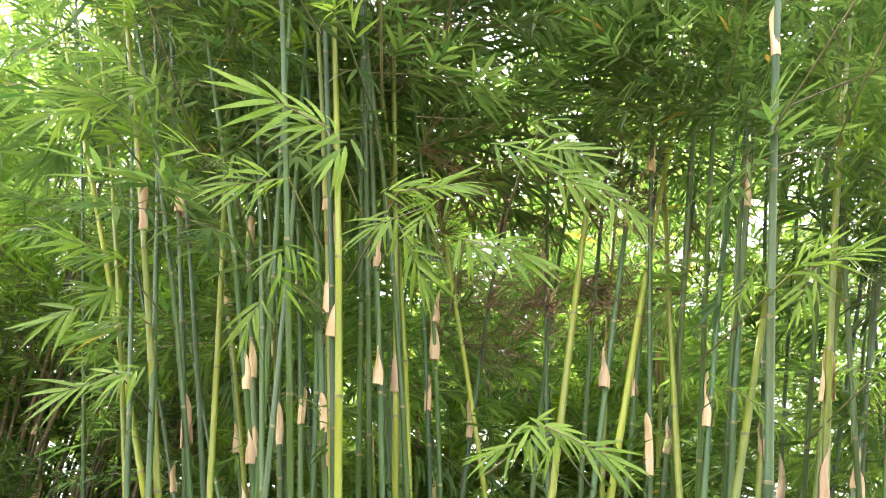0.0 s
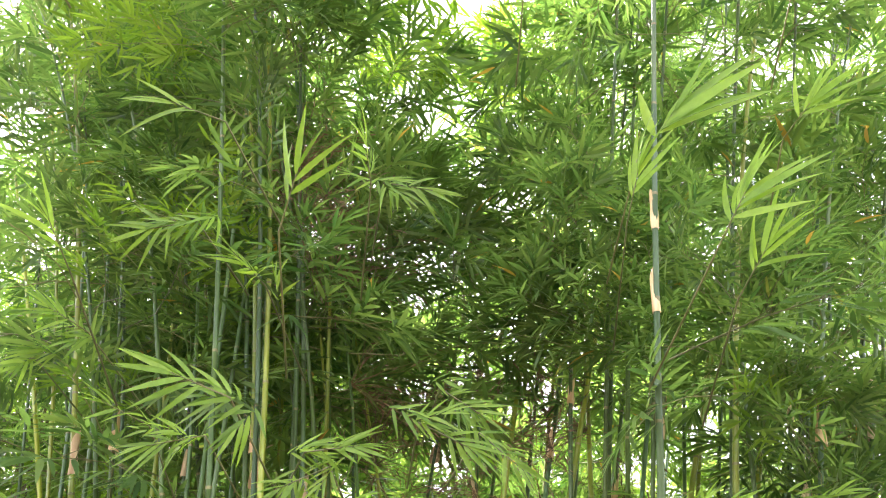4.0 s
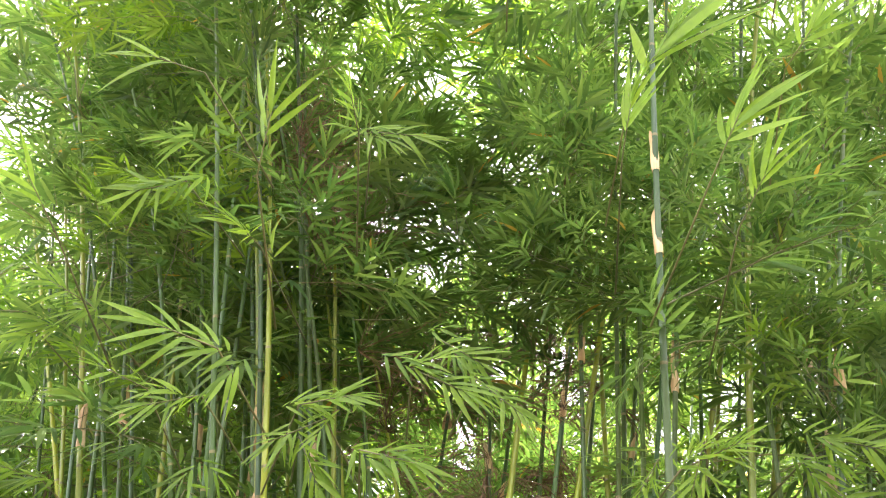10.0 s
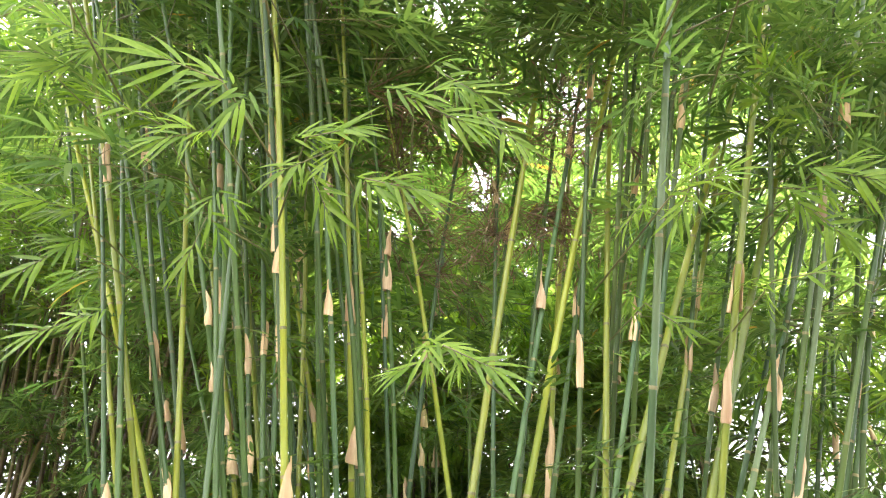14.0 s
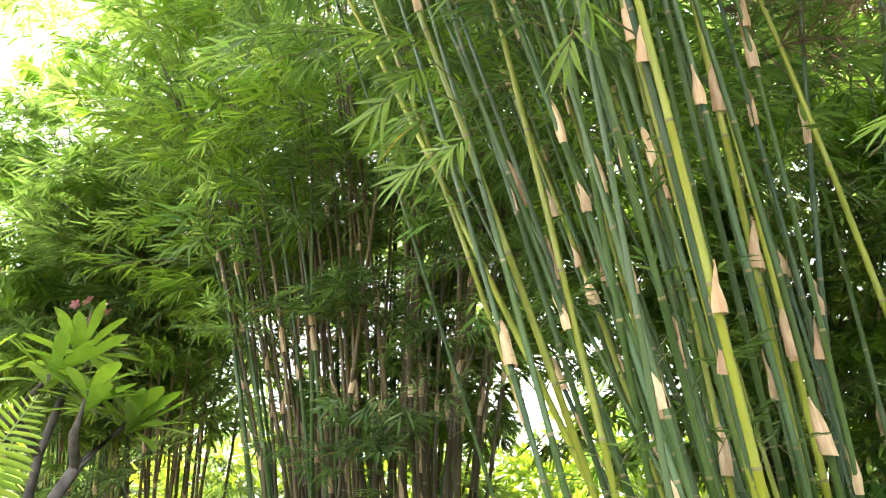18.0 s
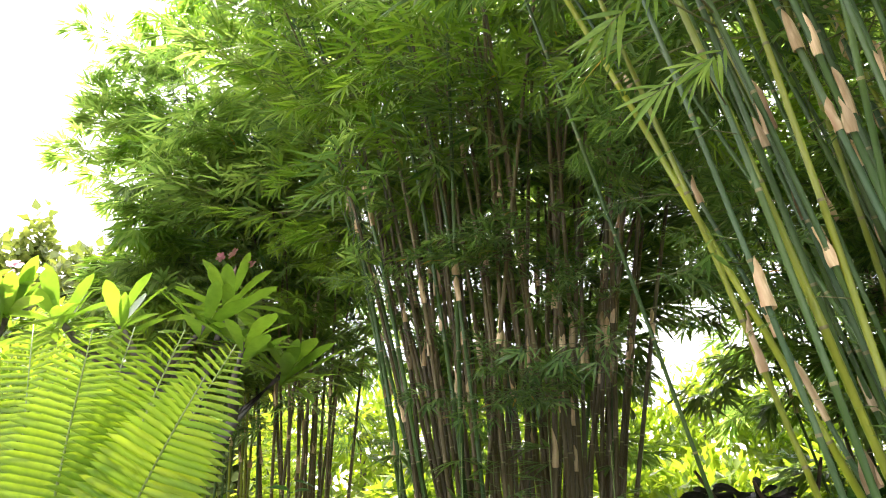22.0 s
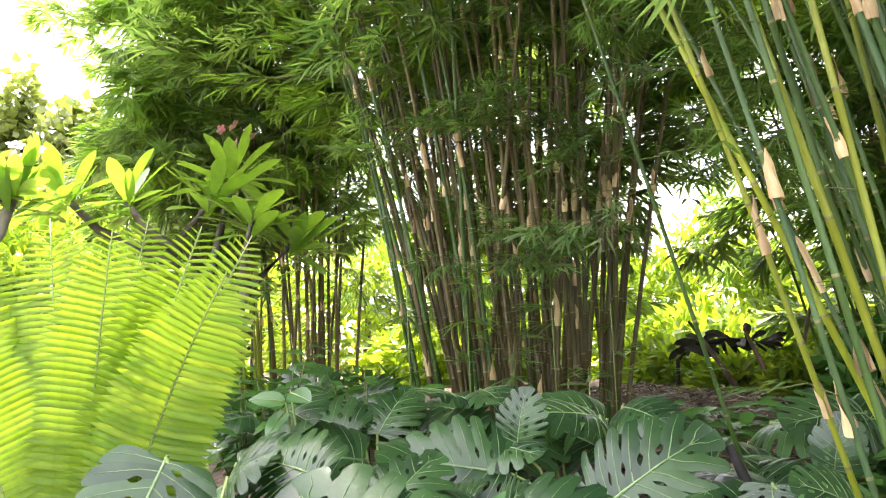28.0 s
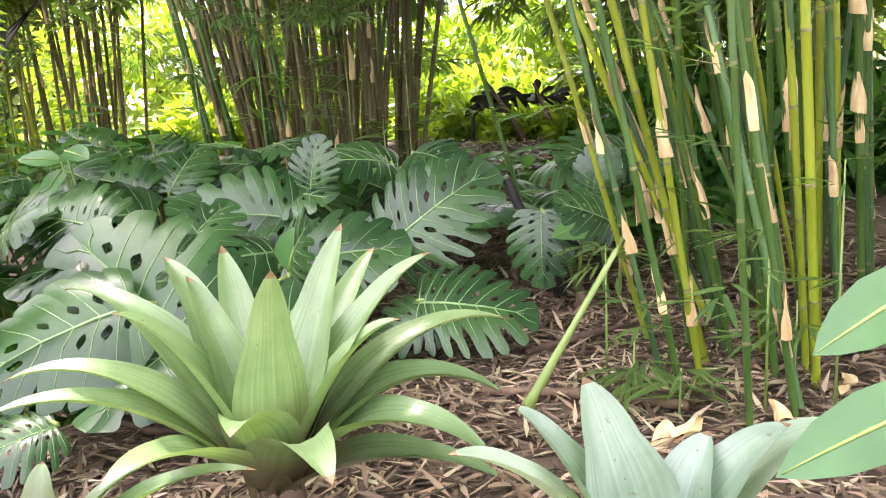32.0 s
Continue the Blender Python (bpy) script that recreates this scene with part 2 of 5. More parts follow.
STALK = solid_mat("green_stalk", (0.16, 0.25, 0.06), (0.27, 0.36, 0.11), 10, (1, 1, 0.2), 0.45, 0.15)


def litter_mat():
    m, nt, out, node = material("dry_litter")
    geo = nt.nodes.new("ShaderNodeNewGeometry")
    r = ramp(nt, geo.outputs["Random Per Island"], (0.0, (0.05, 0.03, 0.02)), (0.35, (0.17, 0.115, 0.07)), (0.7, (0.36, 0.26, 0.165)), (1.0, (0.62, 0.50, 0.34)))
    p = node("ShaderNodeBsdfPrincipled", Roughness=0.75)
    nt.links.new(mix(nt, "MULTIPLY", 0.5, r.outputs[0], noise_of(nt, 25.0).outputs[1]), p.inputs["Base Color"])
    nt.links.new(p.outputs[0], out.inputs[0])
    return m


LITTER = litter_mat()


# ---- mesh helpers ----
class Shape:
    """Collects vertices and faces of one mesh, with a material slot for each face."""

    def __init__(self):
        self.v, self.f, self.s, self.n = [], [], [], 0

    def add(self, verts, faces, slot=0):
        verts = np.asarray(verts, float).reshape(-1, 3)
        self.v.append(verts)
        self.f += [tuple(int(i) + self.n for i in f) for f in faces]
        self.s += [slot] * len(faces)
        self.n += len(verts)

    def mesh(self, name, *mats, smooth=True):
        me = bpy.data.meshes.new(name)
        me.from_pydata(np.concatenate(self.v).tolist(), [], self.f)
        for m in mats:
            me.materials.append(m)
        if len(mats) > 1:
            me.polygons.foreach_set("material_index", self.s)
        if smooth:
            me.polygons.foreach_set("use_smooth", [True] * len(me.polygons))
        me.update()
        return me


def part(name, mesh, parent, m=None, label=""):
    ob = new(name, mesh)
    ob.parent = parent
    if m is not None:
        ob.matrix_basis = m
    return tagged(ob, label)


def thing(name, mesh, m, label, category, group="", kind=""):
    ob = new(name, mesh)
    ob.matrix_basis = m
    return tagged(ob, label, category, group, kind)


def tube(sh, pts, radii, sides=6, slot=0, cap=True):
    pts = [Vector(p) for p in pts]
    rings, up = [], Vector((0.31, 0.17, 0.93)).normalized()
    for i, p in enumerate(pts):
        d = (pts[min(i + 1, len(pts) - 1)] - pts[max(i - 1, 0)]).normalized()
        a = d.cross(up if abs(d.dot(up)) < 0.95 else Vector((1, 0, 0))).normalized()
        b = d.cross(a)
        rings.append([p + radii[i] * (math.cos(2 * math.pi * k / sides) * a + math.sin(2 * math.pi * k / sides) * b) for k in range(sides)])
    faces = []
    for i in range(len(pts) - 1):
        for k in range(sides):
            j = (k + 1) % sides
            faces.append((i * sides + k, i * sides + j, (i + 1) * sides + j, (i + 1) * sides + k))
    if cap:
        faces.append(tuple(range(sides))[::-1])
        faces.append(tuple(range((len(pts) - 1) * sides, len(pts) * sides)))
    sh.add([v for r in rings for v in r], faces, slot)


FINE = ((0.0, 0.0), (0.12, 0.7), (0.35, 1.0), (0.7, 0.62), (1.0, 0.0))
PINNA = ((0.0, 0.55), (0.15, 0.9), (0.5, 1.0), (0.82, 0.8), (1.0, 0.0))
PLAIN = ((0.0, 0.0), (0.35, 1.0), (1.0, 0.0))


def blades(sh, P, D, N, L, W, droop, prof=FINE, fold=0.25, slot=0):
    """Many leaf blades at once: foot, way, face normal, length, half width and droop of each."""
    P, D, N = (np.asarray(a, float).reshape(-1, 3) for a in (P, D, N))
    n = len(P)
    L, W, droop = (np.broadcast_to(np.asarray(a, float), (n,))[:, None] for a in (L, W, droop))
    D = D / np.linalg.norm(D, axis=1, keepdims=True)
    side = np.cross(D, N)
    side /= np.linalg.norm(side, axis=1, keepdims=True) + 1e-9
    N = np.cross(side, D)
    cols, faces, k, last = [], [], 0, None
    for s, w in prof:
        c = P + D * L * s - N * droop * L * s * s
        if w == 0:
            cols.append(c)
            now = (k,)
        else:
            cols += [c - side * W * w + N * W * w * fold, c, c + side * W * w + N * W * w * fold]
            now = (k, k + 1, k + 2)
        if last is not None:
            if len(last) == 1:
                faces += [(last[0], now[1], now[0]), (last[0], now[2], now[1])]
            elif len(now) == 1:
                faces += [(last[0], last[1], now[0]), (last[1], last[2], now[0])]
            else:
                faces += [(last[0], last[1], now[1], now[0]), (last[1], last[2], now[2], now[1])]
        k += len(now)
        last = now
    verts = np.stack(cols, 1).reshape(-1, 3)
    base = (np.arange(n) * k).tolist()
    sh.add(verts, [tuple(b + i for i in f) for b in base for f in faces], slot)


def rnd(a, b):
    return random.uniform(a, b)


def spray(P, ax, up, n, length, out):
    """A fan of leaves at the end of a twig; appends foot, way, normal, length to out."""
    ax, up = Vector(ax).normalized(), Vector(up)
    side = ax.cross(up).normalized()
    up = side.cross(ax)
    for i in range(n):
        u = i / max(n - 1, 1)
        ang = (1 if i % 2 else -1) * (1.0 - 0.9 * u) * rnd(0.6, 1.25)
        d = ax * math.cos(ang) + side * math.sin(ang) + up * rnd(-0.35, 0.15)
        out.append((Vector(P) + ax * 0.10 * u, d, up + side * rnd(-0.35, 0.35), length * (0.7 + 0.5 * math.sin(math.pi * (0.2 + 0.7 * u))) * rnd(0.85, 1.1)))


def leafy_branch(name, reach, sprays, per, leaf_len, leaf_w, mat, prof=FINE, sag=0.25):
    """One side branch along +x: a thin drooping twig with fans of leaves."""
    sh, out = Shape(), []
    pts = [Vector((reach * u, 0.06 * math.sin(5 * u) * reach, reach * (0.15 * u - sag * u * u))) for u in (0, 0.3, 0.6, 0.85, 1.0)]
    tube(sh, pts, [0.004, 0.0035, 0.003, 0.002, 0.001], 3, 1, False)
    for k in range(sprays):
        u = 0.18 + 0.82 * (k + rnd(0.0, 0.8)) / sprays
        i = min(int(u * 4), 3)
        p = pts[i].lerp(pts[i + 1], u * 4 - i) if u < 1 else pts[-1]
        yaw = (1 if k % 2 else -1) * rnd(0.2, 1.1)
        ax = Vector((math.cos(yaw), math.sin(yaw), rnd(-0.55, 0.35)))
        q = p + ax * rnd(0.06, 0.2) * reach
        tube(sh, [p, q], [0.002, 0.001], 3, 1, False)
        spray(q, ax, (rnd(-0.4, 0.4), rnd(-0.4, 0.4), 1), random.randint(per - 2, per + 2), leaf_len, out)
    spray(pts[-1], pts[-1] - pts[-2], (0, rnd(-0.3, 0.3), 1), per + 1, leaf_len, out)
    P, D, N, L = zip(*out)
    blades(sh, P, D, N, L, np.array(L) * leaf_w, [rnd(0.05, 0.3) for _ in L], prof)
    return sh.mesh(name, mat, TWIG)


BRANCH = [leafy_branch("leafy_branch", rnd(0.6, 0.95), random.randint(9, 11), 6, 0.165, 0.058, LEAF) for _ in range(9)]
BRANCH_BRIGHT = [leafy_branch("leafy_branch", rnd(0.6, 0.95), random.randint(8, 10), 6, 0.175, 0.058, LEAF_LIT) for _ in range(5)]
BRANCH_MID = [leafy_branch("leafy_branch", rnd(0.7, 1.1), random.randint(7, 9), 6, 0.22, 0.055, (LEAF, LEAF_LIT, LEAF_HAZED)[k % 3], PLAIN) for k in range(6)]
BRANCH_FAR = [leafy_branch("leafy_branch", rnd(0.9, 1.4), 24, 8, 0.25, 0.07, LEAF_LIT if k == 3 else LEAF_HAZED, PLAIN) for k in range(4)]


def bare_twigs():
    """Dead side twigs: a spray of thin brown switches with a few withered leaves."""
    sh, out = Shape(), []
    for k in range(16):
        a, e = rnd(-1.1, 1.1), rnd(-0.9, 0.5)
        d = Vector((math.cos(a) * math.cos(e), math.sin(a) * math.cos(e), math.sin(e)))
        l = rnd(0.3, 0.75)
        tube(sh, [(0, 0, 0), d * l * 0.5 + Vector((0, 0, 0.03)), d * l + Vector((0, 0, -0.06))], [0.0035, 0.0025, 0.001], 3, 0, False)
        for u in (0.5, 0.8, 1.0):
            out.append((d * l * u, d + Vector((rnd(-0.8, 0.8), rnd(-0.8, 0.8), rnd(-0.9, 0.1))), (rnd(-1, 1), rnd(-1, 1), 1), rnd(0.07, 0.13)))
    P, D, N, L = zip(*out)
    blades(sh, P, D, N, L, np.array(L) * 0.06, 0.2, PLAIN, 0.3, 1)
    return sh.mesh("leafy_branch", DEAD_TWIG, DEAD_TWIG)


BARE = [bare_twigs() for _ in range(4)]


def culm_mesh(mat, lean, height, radius, gap, bow=0.0, sides=8):
    """A jointed culm from its foot: straight, then bowing outward near the tip; returns the mesh and its centre line."""
    lean = Vector((lean[0], lean[1], 1))
    out = Vector((lean[0], lean[1], 0))
    out = out.normalized() if out.length > 0.02 else Vector((0.7, -0.7, 0))

    def mid(z):
        u = z / height
        return lean * z + out * bow * height * u ** 3 - Vector((0, 0, 1)) * bow * 0.35 * height * u ** 4

    sh, z, pts, rad = Shape(), 0.0, [], []
    k = 0
    while z < height:
        r = radius * (1 - 0.75 * (z / height) ** 1.6)
        for dz, f in ((0, 1.0), (0.004, 1.09), (0.012, 1.07), (0.02, 0.98)):
            pts.append(mid(z + dz))
            rad.append(r * f)
        z += gap * (0.55 + 0.45 * min(1, k / 3)) * (1 - 0.3 * z / height)
        k += 1
    pts.append(mid(height))
    rad.append(radius * 0.15)
    tube(sh, pts, rad, sides, 0)
    # the raised joints
    sl = []
    for f in sh.f:
        ring = min(f) // sides
        sl.append(1 if ring % 4 in (0, 1) and len(f) == 4 else 0)
    sh.s = sl
    return sh.mesh("bamboo_culm", mat, NODE), mid


def sheath_mesh(length, radius, loose):
    """A papery husk: a sleeve round the culm, cut off square below and drawn to a one-sided point above; loose ones flare off at the foot like a shield."""
    sh, rows, cols = Shape(), 10, 9
    v = []
    for i in range(rows):
        u = i / (rows - 1)
        full = math.pi * (1.96 - 0.75 * loose)
        span = full * (1 - max(0.0, (u - 0.5 + 0.4 * loose) / (0.5 + 0.4 * loose)) ** 1.25 * 0.985)
        flare = 1.12 + loose * 0.75 * (1 - u) ** 1.2
        for j in range(cols):
            k = j / (cols - 1) - 0.5
            a = k * span
            slant = -0.16 * loose * length * (0.5 + k) * (1 - u)
            v.append((radius * flare * math.cos(a) + 0.05 * loose * length * (1 - u) + 0.004 * math.sin(9 * u + 4 * k), radius * flare * math.sin(a) * (1 + 0.2 * loose), length * u + slant))
    f = [(i * cols + j, i * cols + j + 1, (i + 1) * cols + j + 1, (i + 1) * cols + j) for i in range(rows - 1) for j in range(cols - 1)]
    sh.add(v, f)
    return sh.mesh("sheath", SHEATH)


SHEATHS = [sheath_mesh(l, 0.021, k) for l, k in ((0.22, 0.0), (0.27, 0.03), (0.19, 0.1), (0.2, 0.5), (0.18, 0.9), (0.24, 0.6))]
KINDS = {"Y": (CULM_Y, "yellow-green", 0.0175), "y": (CULM_Y, "yellowish green", 0.0148), "w": (CULM_W, "powdery blue-green", 0.0135), "g": (CULM_G, "dark green", 0.0135), "o": (CULM_G, "olive green", 0.019), "d": (CULM_D, "shaded brownish green", 0.019)}


def hang(culm, mid, z, mesh, name, az, el, size=1.0, roll=0.0, label=""):
    p = mid(z)
    m = Matrix.Translation(p) @ pose(0, 0, 0, 0, 0, az) @ pose(0, 0, 0, roll, -el, 0) @ Matrix.Diagonal((size, size, size, 1))
    return tagged(part(name, mesh, culm, m, label), kind="stuff")


def ground_z(x, y):
    """The bed is level by the path and climbs gently to the back."""
    u = min(max((y - 3.6) / 4.5, 0), 1)
    return 0.55 * u * u * (3 - 2 * u) + 0.04 * noise.noise(Vector((x * 0.8, y * 0.8, 0)))


STANDING = {}


def bamboo(x, y, lx, ly, kind, height=7.5, gap=0.62, bow=0.1, low=2.6, leaves=14, sheaths=3, branches=None, bsize=1.0, facing=None, group="culms of the near bamboo clump", joined=False):
    mat, tone, r = KINDS[kind]
    me, mid = culm_mesh(mat, (lx, ly), height, r * rnd(0.9, 1.1), gap, bow)
    culm = thing("bamboo_culm", me, pose(x, y, ground_z(x, y)), f"{tone} jointed bamboo culm with papery husks", "bamboo", group)
    STANDING.setdefault(group, []).append((culm, mid, height))
    for z in sheaths if isinstance(sheaths, tuple) else [rnd(0.3, 3.8) for _ in range(sheaths)]:
        m = Matrix.Translation(mid(z)) @ Vector((lx, ly, 1)).to_track_quat("Z", "Y").to_matrix().to_4x4() @ pose(0, 0, 0, rnd(-4, 4), rnd(-4, 4), rnd(0, 360)) @ Matrix.Diagonal((r / 0.0195, r / 0.0195, rnd(0.75, 1.1), 1))
        part("sheath", random.choice(SHEATHS), culm, m, "straw-coloured papery husk")
    crown = Shape()
    for k in range(leaves):
        z = low + (height - low) * ((k + rnd(0, 1)) / leaves) ** 0.9
        az = rnd(0, 360) if facing is None else facing + random.gauss(0, 75)
        mesh, el, size, roll = random.choice(branches or BRANCH), rnd(-25, 40), bsize * rnd(0.8, 1.25), rnd(-30, 30)
        if joined:
            co = np.empty(len(mesh.vertices) * 3)
            mesh.vertices.foreach_get("co", co)
            m = np.array(Matrix.Translation(mid(z)) @ pose(0, 0, 0, 0, 0, az) @ pose(0, 0, 0, roll, -el, 0) @ Matrix.Diagonal((size, size, size, 1)))
            crown.add(co.reshape(-1, 3) @ m[:3, :3].T + m[:3, 3], [tuple(p.vertices) for p in mesh.polygons])
            crown.s[-len(mesh.polygons):] = [3 if p.material_index else (0 if mesh.materials[0] == LEAF else 1 if mesh.materials[0] == LEAF_LIT else 2) for p in mesh.polygons]
        else:
            hang(culm, mid, z, mesh, "leafy_branch", az, el, size, roll)
    if joined:
        tagged(part("foliage", crown.mesh("foliage", LEAF, LEAF_LIT, LEAF_HAZED, TWIG), culm), kind="stuff")
    return culm


def leaf_mass(group, centre, radii, count, meshes, size=1.0):
    """Leafy branches that reach from the nearest culms of a clump into one mass of its foliage."""
    for _ in range(count):
        d = Vector((random.gauss(0, 1), random.gauss(0, 1), random.gauss(0, 1))).normalized() * rnd(0.1, 1) ** 0.4
        p = Vector((centre[0] + d.x * radii[0], centre[1] + d.y * radii[1], centre[2] + d.z * radii[2]))
        best = None
        for culm, mid, height in STANDING[group]:
            for drop in (0.0, 0.35, 0.7):
                z = p.z - drop - culm.location.z
                if 0.4 < z < height * 0.97:
                    gap = (culm.location + mid(z) - p).length
                    if best is None or gap < best[0]:
                        best = (gap, culm, mid, z)
        if best is None or best[0] > 1.7:
            continue
        gap, culm, mid, z = best
        way = p - culm.location - mid(z)
        az = math.degrees(math.atan2(way.y, way.x)) + rnd(-25, 25)
        el = math.degrees(math.asin(max(-0.9, min(0.9, way.z / max(gap, 0.05))))) + rnd(-5, 20)
        hang(culm, mid, z, random.choice(meshes), "leafy_branch", az, el, size * min(max(gap / 0.75, 0.75), 1.7), rnd(-40, 40))


# ---- ground ----
def build_ground():
    def steps(lo, hi, fine, reach):
        a = np.arange(lo, hi + fine, fine)
        far = np.array([1, 2, 4, 8, 16, 32, 64, 128, 260, 520]) * 1.0
        return np.concatenate([lo - far[::-1], a, a[-1] + far])

    xs, ys = steps(-9, 5, 0.16, 500), steps(-2, 13, 0.16, 500)
    v = [(x, y, ground_z(x, y) + 0.02 * noise.noise(Vector((x * 5, y * 5, 3))) + 0.006 * noise.noise(Vector((x * 19, y * 19, 7)))) for y in ys for x in xs]
    nx = len(xs)
    f = [(j * nx + i, j * nx + i + 1, (j + 1) * nx + i + 1, (j + 1) * nx + i) for j in range(len(ys) - 1) for i in range(nx - 1)]
    sh = Shape()
    sh.add(v, f)
    thing("ground", sh.mesh("ground", SOIL), pose(0, 0, 0), "brown mulched garden soil under bamboo", "ground", kind="structure")


build_ground()


def build_litter():
    P, D, N, L = [], [], [], []
    for k in range(50000):
        r, w = (math.sqrt(rnd(0, 1)) * 3.0, (-1.5, 2.9)) if k < 31000 else (math.sqrt(rnd(0, 1)) * 3.0, (-1.6, 6.6)) if k < 40000 else (math.sqrt(rnd(0, 1)) * 8.0, (-2.0, 5.0))
        w2 = rnd(0, 6.283)
        x, y = w[0] + r * math.cos(w2), w[1] + r * math.sin(w2)
        a = rnd(0, 6.3)
        P.append((x, y, ground_z(x, y) + rnd(0.01, 0.035)))
        D.append((math.cos(a), math.sin(a), rnd(-0.15, 0.3)))
        N.append((rnd(-0.5, 0.5), rnd(-0.5, 0.5), 1))
        L.append(rnd(0.04, 0.19))
    sh = Shape()
    blades(sh, P, D, N, L, np.array(L) * 0.04 + 0.0034, [rnd(-0.2, 0.5) for _ in L], PLAIN, 0.4)
    thing("leaf_litter", sh.mesh("leaf_litter", LITTER), pose(0, 0, 0), "dry tan bamboo leaves littering the soil", "leaf litter", kind="stuff")


build_litter()

# ---- the near bamboo clump ----
HEROES = []
SPRIG = []
for _ in range(4):
    sh, out = Shape(), []
    tube(sh, [(0, 0, 0), (0.09, 0.01, 0.04), (0.17, 0, 0.02)], [0.002, 0.0015, 0.001], 4, 1)
    spray((0.09, 0.01, 0.04), (0.6, 0.6, 0.1), (0, 0, 1), 4, 0.08, out)
    spray((0.17, 0, 0.02), (1, -0.2, 0), (0, 0, 1), 5, 0.1, out)
    P, D, N, L = zip(*out)
    blades(sh, P, D, N, L, np.array(L) * 0.075, 0.1)
    SPRIG.append(sh.mesh("sprig", LEAF, TWIG))


def hero(x, y, lx, ly, kind, *husks):
    HEROES.append(bamboo(x, y, lx, ly, kind, rnd(5.6, 6.6) if -0.6 < x + 8 * lx < 1.0 else rnd(7.5, 9.5), rnd(0.58, 0.72), rnd(0.04, 0.1), 3.9, 9, husks, bsize=1.1))
    culm = HEROES[-1]
    for z in [rnd(0.25, 2.6) for _ in range(3)]:
        a = rnd(0, 360)
        m = Matrix.Translation((lx * z, ly * z, z)) @ pose(0, 0, 0, 0, rnd(-35, 20), a) @ Matrix.Diagonal((1.2, 1.2, 1.2, 1))
        tagged(part("sprig", random.choice(SPRIG), culm, m), kind="stuff")


hero(-0.48, 4.01, -0.381, -0.071, "Y", 0.52)
hero(-0.73, 3.12, -0.206, -0.019, "w", 0.55, 0.95, 1.75)
hero(-0.48, 2.70, -0.044, 0.0, "g")
hero(-0.31, 2.84, -0.141, 0.0, "g", 0.3, 1.0, 1.5)
hero(-0.59, 3.14, -0.133, 0.0, "y", 0.25, 0.9)
hero(-0.67, 2.97, -0.18, 0.0, "g", 0.35, 0.7, 1.15)
hero(-0.47, 4.16, -0.359, 0.030, "w", 0.80, 1.40, 1.80, 2.52, 3.24)
hero(-0.13, 3.69, -0.390, 0.150, "g", 0.92)
hero(-0.28, 2.90, -0.202, 0.150, "w", 0.20, 1.20, 2.40, 2.80, 3.64)
hero(-0.26, 3.08, -0.124, 0.070, "g", 0.64, 1.68, 2.56, 3.28)
hero(-0.18, 3.14, -0.075, -0.140, "Y", 1.80)
hero(-0.05, 3.70, -0.050, -0.160, "y", 2.08, 2.72)
hero(0.54, 3.70, -0.128, -0.080, "y")
hero(0.10, 3.00, 0.151, 0.000, "Y")
hero(0.21, 3.30, 0.208, -0.080, "Y")
hero(0.46, 3.40, 0.002, 0.000, "w", 3.44, 4.20)
hero(0.75, 2.95, 0.084, 0.050, "y")
hero(0.55, 3.00, 0.205, 0.000, "w", 2.52)
hero(0.32, 2.60, 0.346, 0.120, "Y")
hero(0.61, 2.80, 0.281, 0.120, "y", 2.72)
hero(0.62, 2.75, 0.355, 0.080, "Y")
hero(0.20, 3.10, 0.182, 0.000, "w", 2.72, 3.56)
hero(0.39, 3.30, 0.172, 0.000, "g", 2.76)
hero(0.86, 3.10, 0.185, 0.000, "g", 2.40)
hero(0.13, 3.60, -0.062, -0.050, "w", 1.72, 2.72)
hero(-0.30, 3.30, -0.157, 0.050, "g", 0.92, 2.04, 2.52)
hero(-0.31, 3.20, -0.082, 0.030, "g")
hero(-0.39, 3.90, -0.185, 0.020, "g", 0.52, 1.36, 2.28)
hero(-0.31, 3.50, -0.050, 0.000, "y", 1.32)
hero(-0.08, 3.70, 0.074, -0.050, "w", 0.92, 1.92, 2.64, 3.80)
hero(0.21, 3.60, 0.083, -0.000, "g", 3.36, 5.12)
hero(0.38, 3.60, 0.102, -0.050, "g")
hero(0.75, 2.90, 0.372, 0.050, "w", 2.28)
hero(0.93, 3.40, 0.228, 0.000, "g", 2.32)
hero(-1.32, 4.60, -0.221, -0.150, "g")
hero(0.54, 3.60, 0.189, -0.050, "g", 2.56, 3.52)
hero(0.79, 3.30, 0.368, 0.000, "w")


def blade_mesh(length, half, droop, mat, prof=FINE, fold=0.25):
    sh = Shape()
    blades(sh, [(0, 0, 0)], [(1, 0, 0)], [(0, 0, 1)], length, half, droop, prof, fold)
    return sh.mesh("leaf", mat)


LONG = ((0.0, 0.0), (0.06, 0.5), (0.18, 0.9), (0.35, 1.0), (0.55, 0.85), (0.75, 0.55), (0.9, 0.25), (1.0, 0.0))
BIG_LEAVES = [blade_mesh(1.0, w, d, LEAF_LIT, LONG) for w, d in ((0.052, 0.12), (0.046, 0.25), (0.056, 0.04), (0.043, 0.3))]


def turned(p, ahead, up, size):
    """A pose with x along ahead and z near up."""
    x = Vector(ahead).normalized()
    y = Vector(up).cross(x).normalized()
    z = x.cross(y)
    m = Matrix((x, y, z)).transposed().to_4x4()
    return Matrix.Translation(p) @ m @ Matrix.Diagonal((size, size, size, 1))


